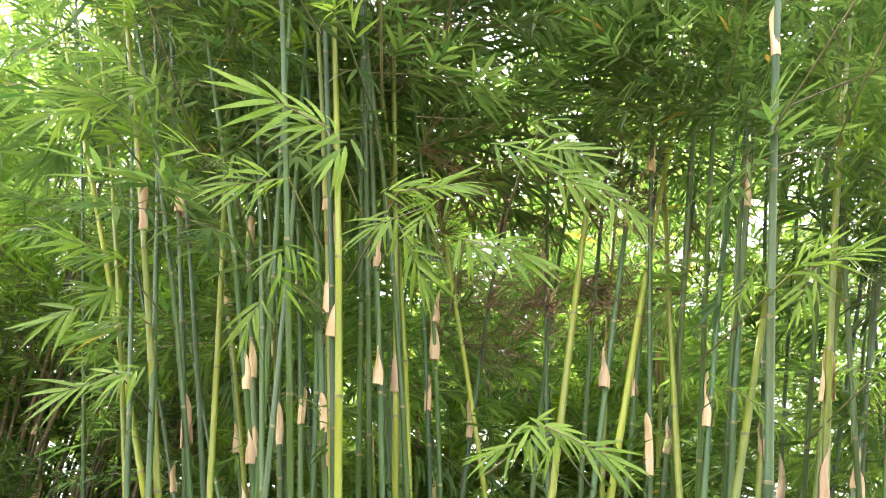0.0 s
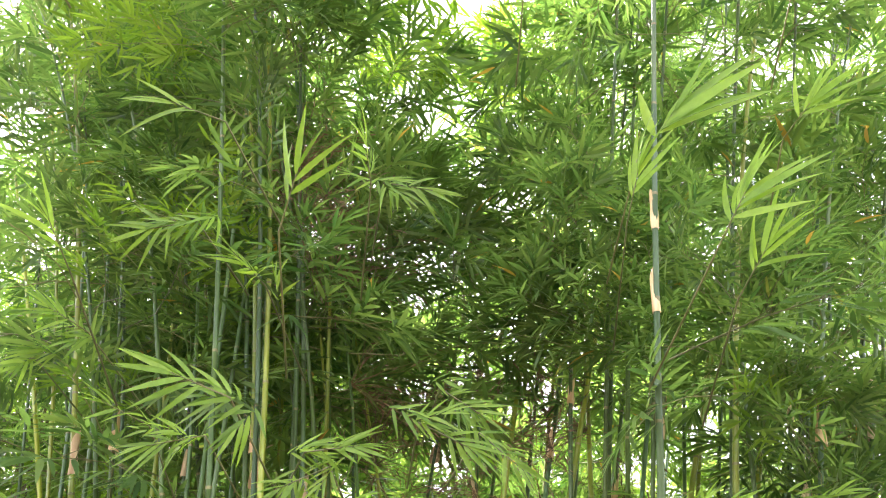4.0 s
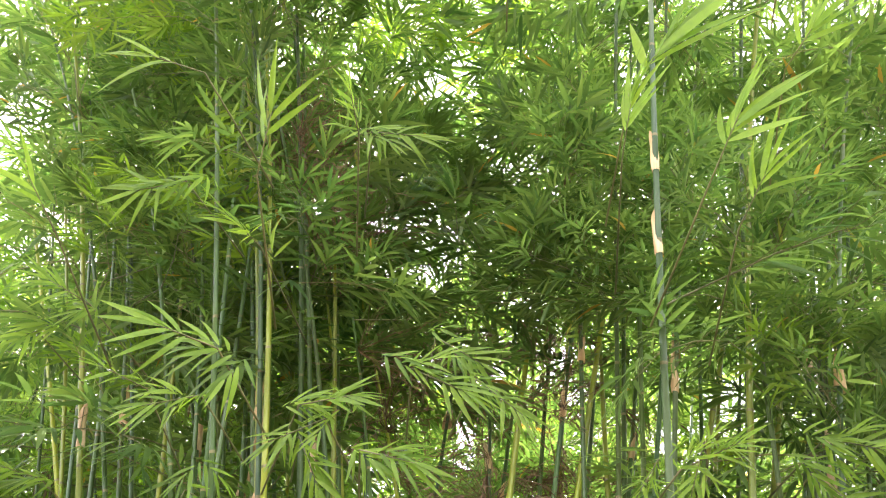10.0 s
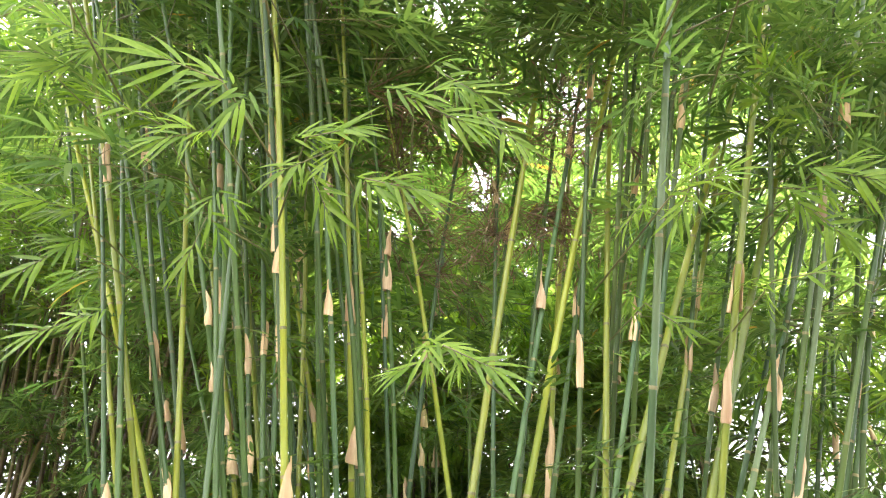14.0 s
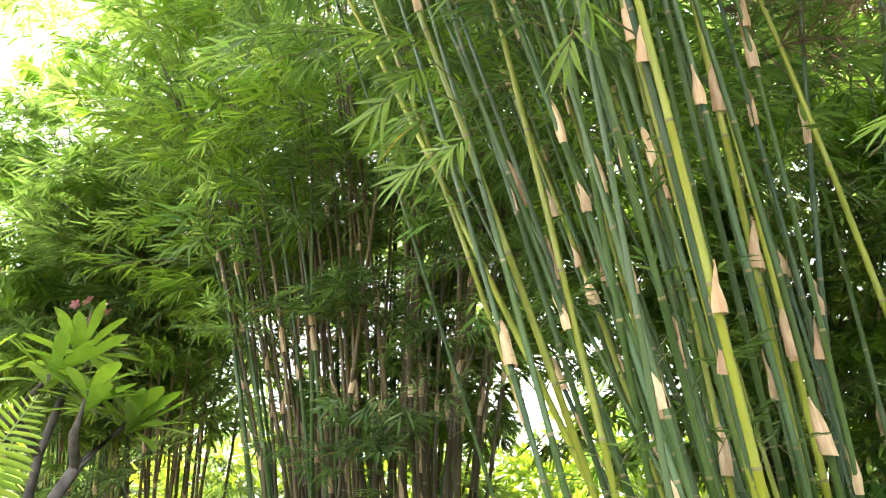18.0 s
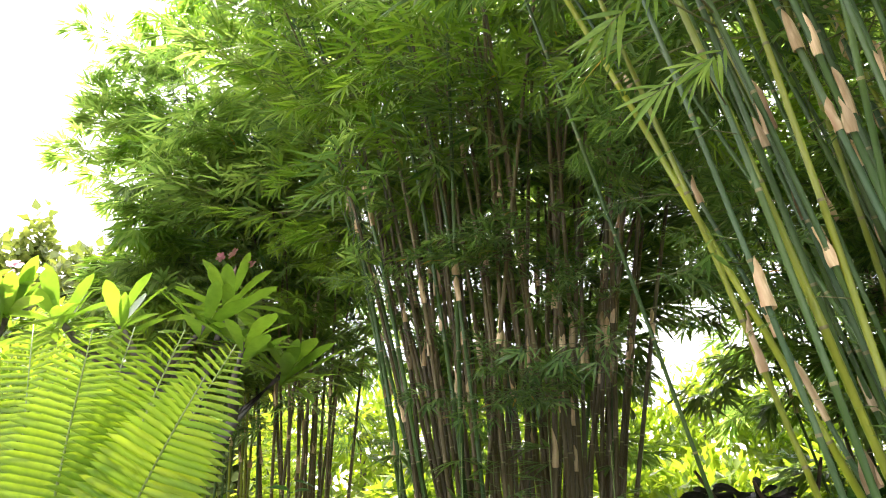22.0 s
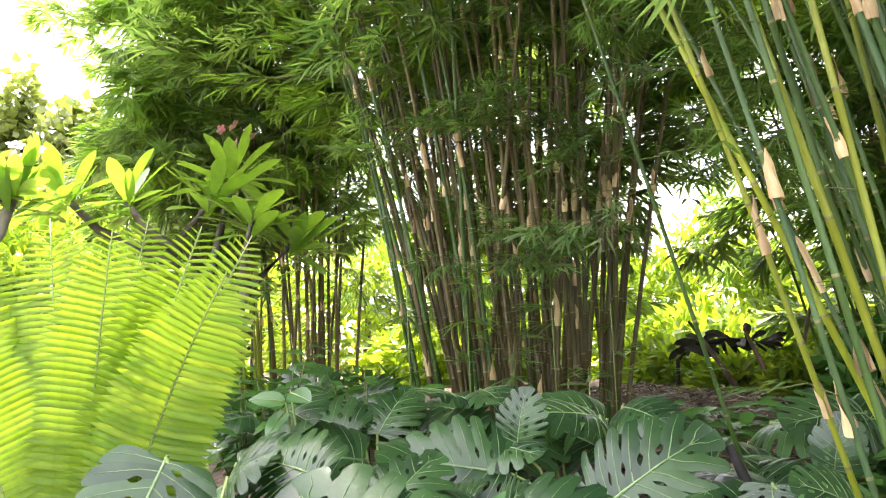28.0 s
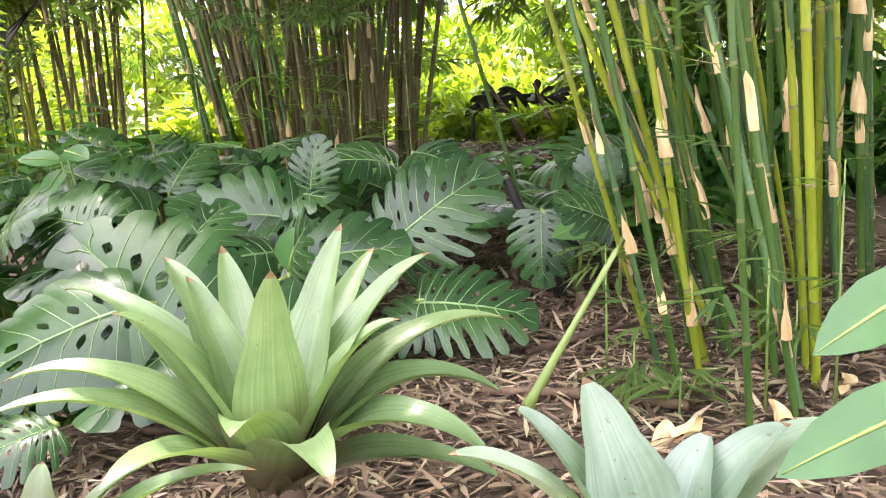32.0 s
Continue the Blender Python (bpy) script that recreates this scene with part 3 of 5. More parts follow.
def hero_spray(p, ax, n, length, extra=3):
    """A fan of long leaves on its own twig, grown from the nearest culm."""
    p, ax = Vector(p), Vector(ax).normalized()
    culm = min(HEROES, key=lambda c: abs((c.location.x - p.x) * 1.0) + abs(c.location.y - p.y) * 0.3)
    face = (Vector((0, 0, 1.25)) - p).normalized() * 0.8 + Vector((rnd(-0.3, 0.3), rnd(-0.3, 0.3), 0.7))
    back = p - ax * 0.25 + Vector((rnd(-0.1, 0.1), 0.35, -0.1))
    sh = Shape()
    tube(sh, [back, p - ax * 0.1, p, p + ax * 0.1], [0.004, 0.003, 0.0022, 0.001], 5)
    foot = culm.location.copy()
    sh.v[0] -= np.array(foot)
    twig = part("leaf_spray", sh.mesh("leaf_spray", TWIG), culm, None, "bright green fan of narrow leaves")
    out = []
    spray(p, ax, face, n, length * (0.62 if extra else 0.8), out)
    for q, d, nn, ll in out:
        part("leaf", random.choice(BIG_LEAVES), twig, turned(Vector(q) - foot, d, nn, ll))
    if not extra:
        return
    out, fans = [], Shape()
    for k in range(extra):
        b = (ax + Vector((rnd(-0.9, 0.9), rnd(-0.6, 0.9), rnd(-0.9, 0.7)))).normalized()
        spray(p - ax * rnd(0.04, 0.22), b, face, n - 2, length * 0.46, out)
    P, D, N, L = zip(*out)
    blades(fans, np.array(P) - np.array(foot), D, N, L, np.array(L) * 0.056, [rnd(0.05, 0.35) for _ in L], LONG)
    tagged(part("foliage", fans.mesh("foliage", LEAF_LIT), twig), kind="stuff")



hero_spray((1.02, 1.21, 3.63), (0.55, -0.75, 0.36), 11, 0.45, 0)
hero_spray((0.95, 1.38, 3.50), (0.10, -0.90, 0.40), 8, 0.26, 0)
hero_spray((1.17, 1.22, 3.19), (0.35, -0.80, 0.48), 10, 0.29, 0)
hero_spray((1.29, 1.41, 3.17), (0.35, -0.80, 0.40), 8, 0.26, 0)
hero_spray((0.64, 0.82, 4.40), (0.45, -0.80, 0.30), 9, 0.30, 0)
hero_spray((1.66, 1.31, 3.94), (0.40, -0.85, 0.20), 9, 0.29, 0)
hero_spray((1.71, 0.82, 4.37), (0.55, -0.80, 0.10), 8, 0.30, 0)
hero_spray((-0.55, 1.14, 3.60), (-0.90, -0.30, 0.10), 7, 0.24, 0)
hero_spray((-0.17, 1.13, 3.12), (0.30, -0.85, 0.40), 6, 0.24, 0)
hero_spray((-0.92, 1.38, 3.17), (-0.20, -0.90, 0.30), 6, 0.24, 0)
hero_spray((-0.82, 0.06, 3.68), (-0.35, -0.90, 0.00), 8, 0.19, 0)
hero_spray((-0.89, 0.28, 3.87), (-0.90, -0.20, 0.10), 9, 0.20, 0)
hero_spray((-1.18, 0.33, 3.82), (-0.70, -0.60, 0.00), 8, 0.19, 0)
hero_spray((-0.66, 0.38, 3.88), (-0.80, -0.50, 0.00), 8, 0.19, 0)
hero_spray((0.24, 0.33, 4.28), (0.30, -0.90, 0.10), 8, 0.22, 0)
hero_spray((0.10, 0.23, 4.25), (0.40, -0.85, 0.00), 7, 0.20, 0)
hero_spray((0.01, 1.39, 3.69), (-0.09, -0.99, 0.13), 8, 0.19)
hero_spray((-0.44, 1.61, 2.82), (-0.82, -0.58, 0.01), 9, 0.29)
hero_spray((0.31, 1.79, 2.78), (0.86, -0.02, -0.50), 9, 0.22)
hero_spray((-0.74, 1.65, 3.60), (-0.88, -0.13, -0.46), 8, 0.26)
hero_spray((0.16, 1.45, 3.62), (0.91, -0.15, -0.40), 9, 0.23)
hero_spray((0.40, 2.16, 2.10), (0.87, -0.11, -0.48), 10, 0.22)
hero_spray((0.25, 2.26, 2.13), (-0.89, -0.22, -0.41), 8, 0.22)
hero_spray((-0.06, 1.92, 2.81), (0.93, -0.36, -0.09), 10, 0.22)
hero_spray((-0.15, 1.97, 2.73), (-0.80, -0.19, -0.57), 9, 0.21)
hero_spray((0.15, 1.94, 2.61), (0.91, -0.18, -0.37), 10, 0.23)
hero_spray((-0.11, 2.03, 2.65), (0.41, 0.11, -0.91), 8, 0.22)
hero_spray((1.13, 1.96, 2.61), (0.82, -0.55, 0.12), 9, 0.20)
hero_spray((1.09, 1.98, 2.58), (-0.39, 0.16, -0.91), 7, 0.18)
hero_spray((1.54, 2.31, 2.46), (0.86, -0.50, -0.04), 9, 0.21)
hero_spray((-1.25, 2.63, 2.43), (-0.83, -0.24, -0.50), 9, 0.26)
hero_spray((-0.63, 2.07, 2.93), (-0.87, -0.27, -0.42), 9, 0.24)
hero_spray((-0.61, 2.29, 2.61), (-0.31, 0.16, -0.94), 8, 0.24)
hero_spray((0.98, 2.17, 2.66), (-0.55, -0.12, -0.83), 7, 0.17)
hero_spray((-1.36, 2.52, 2.94), (-0.81, -0.58, 0.03), 10, 0.28)
hero_spray((-1.39, 2.65, 2.75), (-0.76, -0.11, -0.64), 10, 0.28)
hero_spray((-0.85, 2.10, 3.06), (-0.68, -0.73, -0.00), 6, 0.19)
hero_spray((0.37, 1.92, 3.01), (0.77, -0.04, -0.63), 8, 0.21)
hero_spray((0.50, 1.93, 2.82), (0.71, 0.03, -0.70), 8, 0.21)
hero_spray((1.14, 2.66, 2.47), (0.62, -0.33, -0.71), 7, 0.17)
hero_spray((1.73, 2.21, 2.81), (0.81, -0.33, -0.48), 10, 0.24)
hero_spray((1.65, 2.30, 2.68), (0.64, 0.01, -0.77), 10, 0.24)
hero_spray((-1.33, 2.28, 3.68), (-0.72, -0.68, 0.11), 10, 0.27)
hero_spray((-1.55, 2.38, 3.51), (-0.76, -0.31, -0.57), 10, 0.27)
hero_spray((-0.47, 1.87, 3.60), (-0.56, -0.82, 0.10), 9, 0.24)



for k in range(40):
    a, r = rnd(0, 6.28), math.sqrt(rnd(0.05, 1))
    x, y = 0.35 + 1.15 * r * math.cos(a), 3.8 + 0.95 * r * math.sin(a)
    lx, short = 0.27 * (x - 0.3) + rnd(-0.05, 0.05), 0
    if -0.6 < x + 8 * lx < 1.0:  # the crown opens to the sky in the middle
        short = 3.6
    bamboo(x, y, lx, 0.28 * (y - 3.85) + rnd(-0.05, 0.05), random.choice("gwgygwg"), rnd(8.0, 10.5) - short, rnd(0.5, 0.68), rnd(0.06, 0.2), 3.9 if r < 0.8 else 3.1, 6 if short else 9, 3, bsize=1.05)
# leafier culms on the two flanks
for k in range(8):
    bamboo(-0.3 + rnd(-0.3, 0.3), 4.4 + rnd(-0.3, 0.5), rnd(-0.26, -0.12), rnd(-0.22, -0.02), random.choice("ggwy"), rnd(7.5, 10.5), 0.55, 0.12, 2.7, 17, 1, bsize=1.1)
    bamboo(1.65 + rnd(-0.3, 0.4), 3.5 + rnd(-0.4, 0.6), rnd(0.12, 0.3), rnd(-0.15, 0.0), random.choice("gggw"), rnd(6.5, 8.5), 0.55, 0.14, 2.0, 17, 1, bsize=1.0)

# culms that arch over the path, leafy only at the top
ARCH_TWIGS = [leafy_branch("leafy_branch", rnd(1.0, 1.3), 17, 7, 0.19, 0.055, LEAF) for _ in range(5)]
for fx, fy, tx, ty, tz in ((-0.2, 3.9, -0.9, 1.2, 8.6), (-0.1, 3.8, -1.0, 0.5, 9.2), (-0.3, 4.0, -1.2, 0.9, 9.0), (0.0, 3.9, -0.8, 1.7, 8.0), (-0.3, 3.5, -1.5, 0.0, 8.9), (-0.6, 3.6, -1.1, 0.5, 9.3), (0.9, 4.0, 2.0, 0.8, 8.8), (0.9, 3.9, 2.2, 0.2, 9.0), (1.5, 3.9, 3.2, 0.6, 8.8), (1.7, 3.9, 3.5, 1.4, 8.0), (0.8, 4.0, 2.0, 1.3, 8.4), (1.2, 4.1, 2.7, -0.3, 9.3), (0.8, 4.2, 1.8, -0.3, 9.6), (1.4, 3.4, 2.6, 1.2, 8.3)):
    way = Vector((tx - fx, ty - fy, 0))
    way *= (way.length - 0.9) / way.length / tz
    bamboo(fx, fy, way.x, way.y, random.choice("gggg"), tz + 0.8, 0.62, 0.12, 5.3, 9, 0, ARCH_TWIGS)

NEAR = "culms of the near bamboo clump"
for centre, radii, count, meshes in (
    ((1.55, 2.45, 3.9), (0.85, 0.45, 0.5), 44, BRANCH),
    ((2.1, 2.7, 3.2), (0.6, 0.5, 0.6), 20, BRANCH_BRIGHT + BRANCH),
    ((2.0, 3.2, 2.3), (0.5, 0.4, 0.5), 10, BRANCH_BRIGHT + BRANCH),
    ((-1.6, 4.4, 3.6), (0.9, 0.5, 1.0), 34, BRANCH_BRIGHT + BRANCH),
    ((-1.5, 4.3, 2.2), (0.6, 0.4, 0.5), 12, BRANCH),
    ((0.8, 4.7, 3.6), (1.1, 0.4, 1.1), 40, BRANCH),
    ((1.7, 4.0, 3.0), (0.6, 0.5, 0.9), 20, BRANCH),
    ((0.3, 4.8, 2.2), (0.9, 0.3, 0.6), 14, BRANCH),
    ((-1.2, 3.0, 4.3), (0.7, 0.7, 0.6), 24, BRANCH_BRIGHT + BRANCH),
    ((0.3, 2.9, 4.3), (1.0, 0.5, 0.5), 22, BRANCH),
    ((0.7, 2.3, 4.7), (0.5, 0.4, 0.4), 14, BRANCH),
    ((-0.8, 1.2, 6.0), (0.5, 0.7, 1.0), 18, BRANCH),
    ((-0.4, 2.0, 5.2), (0.8, 0.6, 0.5), 14, BRANCH),
    ((1.4, 1.2, 6.0), (0.4, 0.7, 1.0), 16, BRANCH),
    ((1.3, 2.2, 5.2), (0.8, 0.6, 0.5), 14, BRANCH),
    ((2.3, 1.2, 6.0), (0.6, 0.7, 0.8), 10, BRANCH),
    ((0.3, 2.2, 6.2), (0.45, 0.5, 0.7), 12, BRANCH_BRIGHT),
    ((-1.5, 1.8, 5.6), (0.5, 0.5, 0.5), 8, BRANCH_BRIGHT),
):
    leaf_mass(NEAR, centre, radii, count, meshes)
leaf_mass(NEAR, (0.5, 3.3, 3.7), (0.9, 0.4, 0.7), 46, BARE, 0.9)
leaf_mass(NEAR, (0.3, 2.4, 4.9), (1.0, 0.5, 0.5), 20, BARE, 0.9)

# husks shed on the soil round the foot of the clump
for k in range(8):
    x, y = rnd(-1.0, 0.2), rnd(2.5, 3.3)
    m = pose(x, y, ground_z(x, y) + 0.03, 90 + rnd(-25, 25), rnd(-12, 12), rnd(0, 360)) @ Matrix.Diagonal((0.9, 0.9, rnd(0.5, 0.9), 1))
    thing("fallen_husk", random.choice(SHEATHS), m, "dry straw-coloured bamboo husk lying on mulch", "bamboo husk", "shed husks")

# ---- the second clump, behind the path ----
def clump(cx, cy, rx, ry, count, protos, height, group, kinds, low, leaves, branches, bsize, splay, bow=0.12, husks=1):
    """Culms of a farther clump: a few are built, the rest are copies of them turned about."""
    made = []
    for k in range(count):
        a, r = rnd(0, 6.28), math.sqrt(rnd(0.02, 1))
        x, y = cx + rx * r * math.cos(a), cy + ry * r * math.sin(a)
        if k < protos:
            made.append((bamboo(x, y, splay * (k + 0.5) / protos, 0, random.choice(kinds), height * rnd(0.85, 1.1), 0.5, bow, max(0.5, low + rnd(-0.9, 1.3)), leaves, husks, branches, bsize, None, group, True), 0))
            made[-1][0].matrix_basis = pose(x, y, ground_z(x, y), 0, 0, math.degrees(a))
        else:
            pick = min(int(r * protos), protos - 1)
            copy_thing(made[pick][0], pose(x, y, ground_z(x, y), rnd(-5, 5), rnd(-5, 5), math.degrees(a) + rnd(-60, 60)) @ Matrix.Diagonal((1, 1, rnd(0.72, 1.12), 1)))


clump(-3.4, 6.75, 0.95, 0.6, 70, 10, 8.0, "culms of the clump behind the path", "dddodd", 2.6, 6, BRANCH_MID, 1.1, 0.15, 0.1, 1)
SECOND = "front culms of the clump behind the path"
for k in range(14):
    x = -4.35 + 1.9 * (k + rnd(0, 0.8)) / 14
    y = 6.75 - 0.6 * math.sqrt(max(0.0, 1 - ((x + 3.4) / 1.0) ** 2)) + rnd(-0.1, 0.1)
    bamboo(x, y, 0.13 * (x + 3.1) + rnd(-0.03, 0.03), rnd(-0.1, 0.02), random.choice("ddodd"), rnd(6.5, 8.0), 0.5, 0.14, 3.2, 9, 2, BRANCH_MID, 1.0, -70, SECOND)
for centre, radii, count, meshes in (
    ((-4.6, 6.2, 3.6), (0.8, 0.4, 0.7), 14, BRANCH_BRIGHT),
    ((-4.0, 6.0, 4.6), (1.2, 0.5, 0.8), 20, BRANCH_BRIGHT),
    ((-3.0, 5.9, 4.4), (1.0, 0.5, 0.9), 14, BRANCH),
    ((-3.2, 5.8, 2.9), (0.35, 0.25, 0.3), 13, BRANCH),
    ((-2.6, 5.9, 2.5), (0.6, 0.25, 0.4), 10, BRANCH),
    ((-3.0, 5.8, 1.9), (0.7, 0.25, 0.3), 18, BRANCH),
    ((-4.3, 6.1, 2.6), (0.4, 0.3, 0.4), 8, BRANCH),
    ((-2.2, 6.0, 3.8), (0.6, 0.4, 0.7), 8, BRANCH),
):
    leaf_mass(SECOND, centre, radii, count, meshes)

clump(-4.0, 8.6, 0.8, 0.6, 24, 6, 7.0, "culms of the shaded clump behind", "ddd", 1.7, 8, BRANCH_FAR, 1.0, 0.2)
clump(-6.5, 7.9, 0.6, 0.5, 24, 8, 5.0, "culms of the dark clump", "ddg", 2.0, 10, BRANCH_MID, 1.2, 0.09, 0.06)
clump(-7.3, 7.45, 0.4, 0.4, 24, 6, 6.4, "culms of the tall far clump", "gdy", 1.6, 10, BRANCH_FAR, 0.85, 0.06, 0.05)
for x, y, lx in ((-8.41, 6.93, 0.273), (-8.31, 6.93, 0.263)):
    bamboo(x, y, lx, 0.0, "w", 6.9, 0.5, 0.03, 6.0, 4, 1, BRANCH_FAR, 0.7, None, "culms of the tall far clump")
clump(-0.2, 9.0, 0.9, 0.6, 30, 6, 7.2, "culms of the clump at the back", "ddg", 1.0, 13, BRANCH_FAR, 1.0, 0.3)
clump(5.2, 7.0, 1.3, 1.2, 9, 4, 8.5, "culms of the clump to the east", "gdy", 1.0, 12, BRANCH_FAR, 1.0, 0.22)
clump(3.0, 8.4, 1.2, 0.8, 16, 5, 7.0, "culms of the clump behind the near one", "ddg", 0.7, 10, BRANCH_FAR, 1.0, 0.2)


# ---- far greenery ----
def bush(name, x, y, z, rx, ry, rz, n, leaf, mat, label, category, kind="", wide=0.16):
    P, D, N, L = [], [], [], []
    for _ in range(n):
        d = Vector((random.gauss(0, 1), random.gauss(0, 1), random.gauss(0, 1))).normalized()
        lump = 0.75 + 0.45 * noise.noise(d * 2.2 + Vector((x, y, 0)))
        r = lump * rnd(0.75, 1.0)
        p = Vector((d.x * rx, d.y * ry, abs(d.z) * rz)) * r
        P.append(p)
        D.append((d + Vector((rnd(-1, 1), rnd(-1, 1), rnd(-1, 0.4)))))
        N.append(d + Vector((rnd(-1, 1), rnd(-1, 1), rnd(0, 1))))
        L.append(leaf * rnd(0.6, 1.3))
    sh = Shape()
    blades(sh, P, D, N, L, np.array(L) * wide, [rnd(0, 0.3) for _ in L], PLAIN)
    st = Shape()
    tube(st, [(0, 0, -0.4), (0.05 * rx, 0, rz * 0.3), (0, 0.05 * ry, rz * 0.6)], [0.03 * rx, 0.02 * rx, 0.008 * rx], 6)
    ob = thing(name, st.mesh("stem", BARK), pose(x, y, z), label, category, kind=kind)
    tagged(part("crown", sh.mesh("crown", mat), ob), kind="stuff")
    return ob


for x, y, r, h in ((-9.5, 14, 3.2, 4.0), (-6.0, 14, 3.0, 3.2), (-3.0, 14.5, 3.0, 3.4), (0.2, 15, 3.2, 4.5), (3.5, 13.5, 3.0, 4.5), (7.5, 10, 2.6, 3.5), (6.5, 3.5, 2.2, 2.2), (-13.0, 9.4, 2.6, 4.7), (-14.0, 6.3, 2.4, 2.7), (-12.5, 3.2, 2.2, 2.2), (-11.2, 7.2, 1.6, 3.3)):
    bush("sunlit_shrub", x, y, 0.3, r, r * 0.7, h, 5200, 0.27, LEAF_SUN, "sunlit yellow-green shrub beyond the bamboo", "shrub")
for x, y, r, h in ((-2.0, 10.6, 0.9, 0.8), (-2.6, 11.5, 1.2, 1.2), (-1.0, 11.2, 1.0, 1.2), (-4.9, 10.2, 1.1, 1.4), (-6.2, 10.2, 1.1, 1.2), (-4.2, 11.4, 1.3, 1.3), (-7.6, 7.4, 0.8, 0.8)):
    bush("low_shrub", x, y, ground_z(x, y) - 0.05, r, r * 0.8, h, 900, 0.3, LEAF_SUN, "low bright green shrub behind the bamboo", "shrub")
for x, y, r, h in ((-1.5, 9.7, 0.6, 0.5), (-2.6, 9.8, 0.7, 0.6), (-3.2, 10.4, 0.8, 0.9), (-0.6, 10.0, 0.7, 0.7), (-1.9, 8.9, 0.4, 0.35), (-1.1, 8.0, 0.45, 0.5)):
    bush("low_shrub", x, y, ground_z(x, y) - 0.05, r, r * 0.8, h, 600, 0.24, LEAF_SUN, "low yellow-green shrub beside the mulch path", "shrub")
for x, y, r, h in ((-0.3, 5.9, 0.6, 0.8), (0.5, 6.3, 0.8, 1.1), (1.5, 5.9, 0.8, 1.0), (-0.5, 7.2, 0.7, 0.9), (0.8, 7.8, 0.9, 1.3), (2.6, 5.2, 0.9, 1.2), (2.2, 7.4, 1.0, 1.6), (-4.9, 6.6, 0.5, 0.7), (-5.4, 5.9, 0.6, 0.8), (-5.2, 2.2, 0.6, 0.7), (-6.2, 1.6, 0.8, 0.8), (-5.8, 3.2, 0.6, 0.8), (-7.4, 2.6, 0.9, 1.0), (-4.8, 3.6, 0.5, 0.6), (-3.9, 2.0, 0.3, 0.35), (-3.3, 2.95, 0.3, 0.4)):
    bush("shade_shrub", x, y, ground_z(x, y) - 0.05, r, r * 0.8, h, 700, 0.26, SHRUB, "dark green shrub in the bamboo's shade", "shrub")
for k in range(9):
    a, d = radians(44 + 5.0 * k), 44 + rnd(-3, 3)
    bush("hill_tree", -d * math.sin(a), d * math.cos(a), -0.5, 6, 5, 16.5 + rnd(-0.7, 0.7), 22000, 0.55, LEAF_HILL, "distant pale green tree on the hill", "tree", wide=0.42)


# unseen trees added behind the camera, to block light from the low sky
for k in range(8):
    a, d = radians(112 + 19.5 * k), 18 + rnd(-1, 1)
    bush("garden_tree", -d * math.sin(a), d * math.cos(a), -0.3, 4.2, 3.6, 7.5 + rnd(-1.5, 1.5), 5000, 0.7, SHRUB, "unseen leafy tree added behind the camera to block low sky light", "tree")


# ---- undergrowth ----
def monstera_mesh(lobes=7, slit=0.5, gap=0.16, holes=0.17):
    """A split leaf of unit length along +x: curved lobes parted by slits from the margin, and a row of holes along the midrib."""
    sh = Shape()
    cs = (0.0, 0.10, 0.16, 0.21, 0.26, 0.31, 0.37, 0.44, 0.52, 0.62, 0.74, 0.86, 0.94, 0.985, 1.0)

    def rim(t):
        th = radians(152) * (1 - t) ** 0.9
        r = 0.5 + 0.05 * math.cos(2 * th) - 0.06 * math.cos(th)
        return Vector((r * math.cos(th) * (1.12 if t > 0.6 else 0.95), r * math.sin(th) * 1.05, 0))

    for side in (-1, 1):
        cuts = [(rnd(0.7, 1.35), slit * rnd(0.85, 1.35), rnd(0.0, 1.0) > 0.15) for _ in range(lobes + 1)]
        for i in range(lobes):
            v, t0, t1 = [], i / lobes, (i + 1) / lobes
            far = rnd(0.93, 1.03)
            for c in cs:
                gs = []
                for wide, start, pierced in (cuts[i], cuts[i + 1]):
                    g = 0.0 if c <= start else gap * wide * min(1.0, (c - start) / 0.12) ** 0.7 * (0.75 + 0.5 * c)
                    if pierced:
                        g = max(g, holes * wide * max(0.0, 1 - ((c - 0.265) / 0.095) ** 2))
                    g += 0.17 * max(0.0, (c - 0.8) / 0.2) ** 3
                    gs.append(min(g, 0.46))
                if i == 0:
                    gs[0] = 0.1 * max(0.0, (c - 0.8) / 0.2) ** 3
                if i == lobes - 1:
                    gs[1] = 0.0
                for k in range(4):
                    f = gs[0] + (1 - gs[0] - gs[1]) * k / 3
                    t = min(t0 + (t1 - t0) * f + 0.035 * c * c * (1 - t0), 1.0)
                    m = Vector((-0.42 + 0.86 * t ** 1.75, 0, 0))
                    q = m.lerp(rim(t), c * (1.0 + (far - 1.0) * c))
                    wave = 0.010 * math.sin(math.pi * f) * c + 0.018 * math.sin(11 * t + 3 * side) * c * c
                    v.append((q.x, side * q.y, wave - 0.42 * q.y * q.y - 0.25 * (q.x + 0.1) ** 2 + 0.16 * q.y * (1 - c)))
            faces = []
            for r in range(len(cs) - 1):
                for k in range(3):
                    q = (r * 4 + k, r * 4 + k + 1, r * 4 + k + 5, r * 4 + k + 4)
                    faces.append(q if side < 0 else q[::-1])
            sh.add(v, faces)
            # the side vein down the middle of the lobe
            ve = [Vector(v[r * 4 + 1]).lerp(Vector(v[r * 4 + 2]), 0.5) + Vector((0, 0, 0.003)) for r in (0, 4, 8, 10, 12)]
            tube(sh, ve, [0.005, 0.004, 0.003, 0.002, 0.001], 4, 1, False)
    tube(sh, [(-0.46, 0, -0.028), (-0.2, 0, 0.002), (0.1, 0, -0.005), (0.42, 0, -0.06)], [0.013, 0.011, 0.008, 0.003], 6, 1)
    return sh.mesh("leaf", MONST, VEIN)


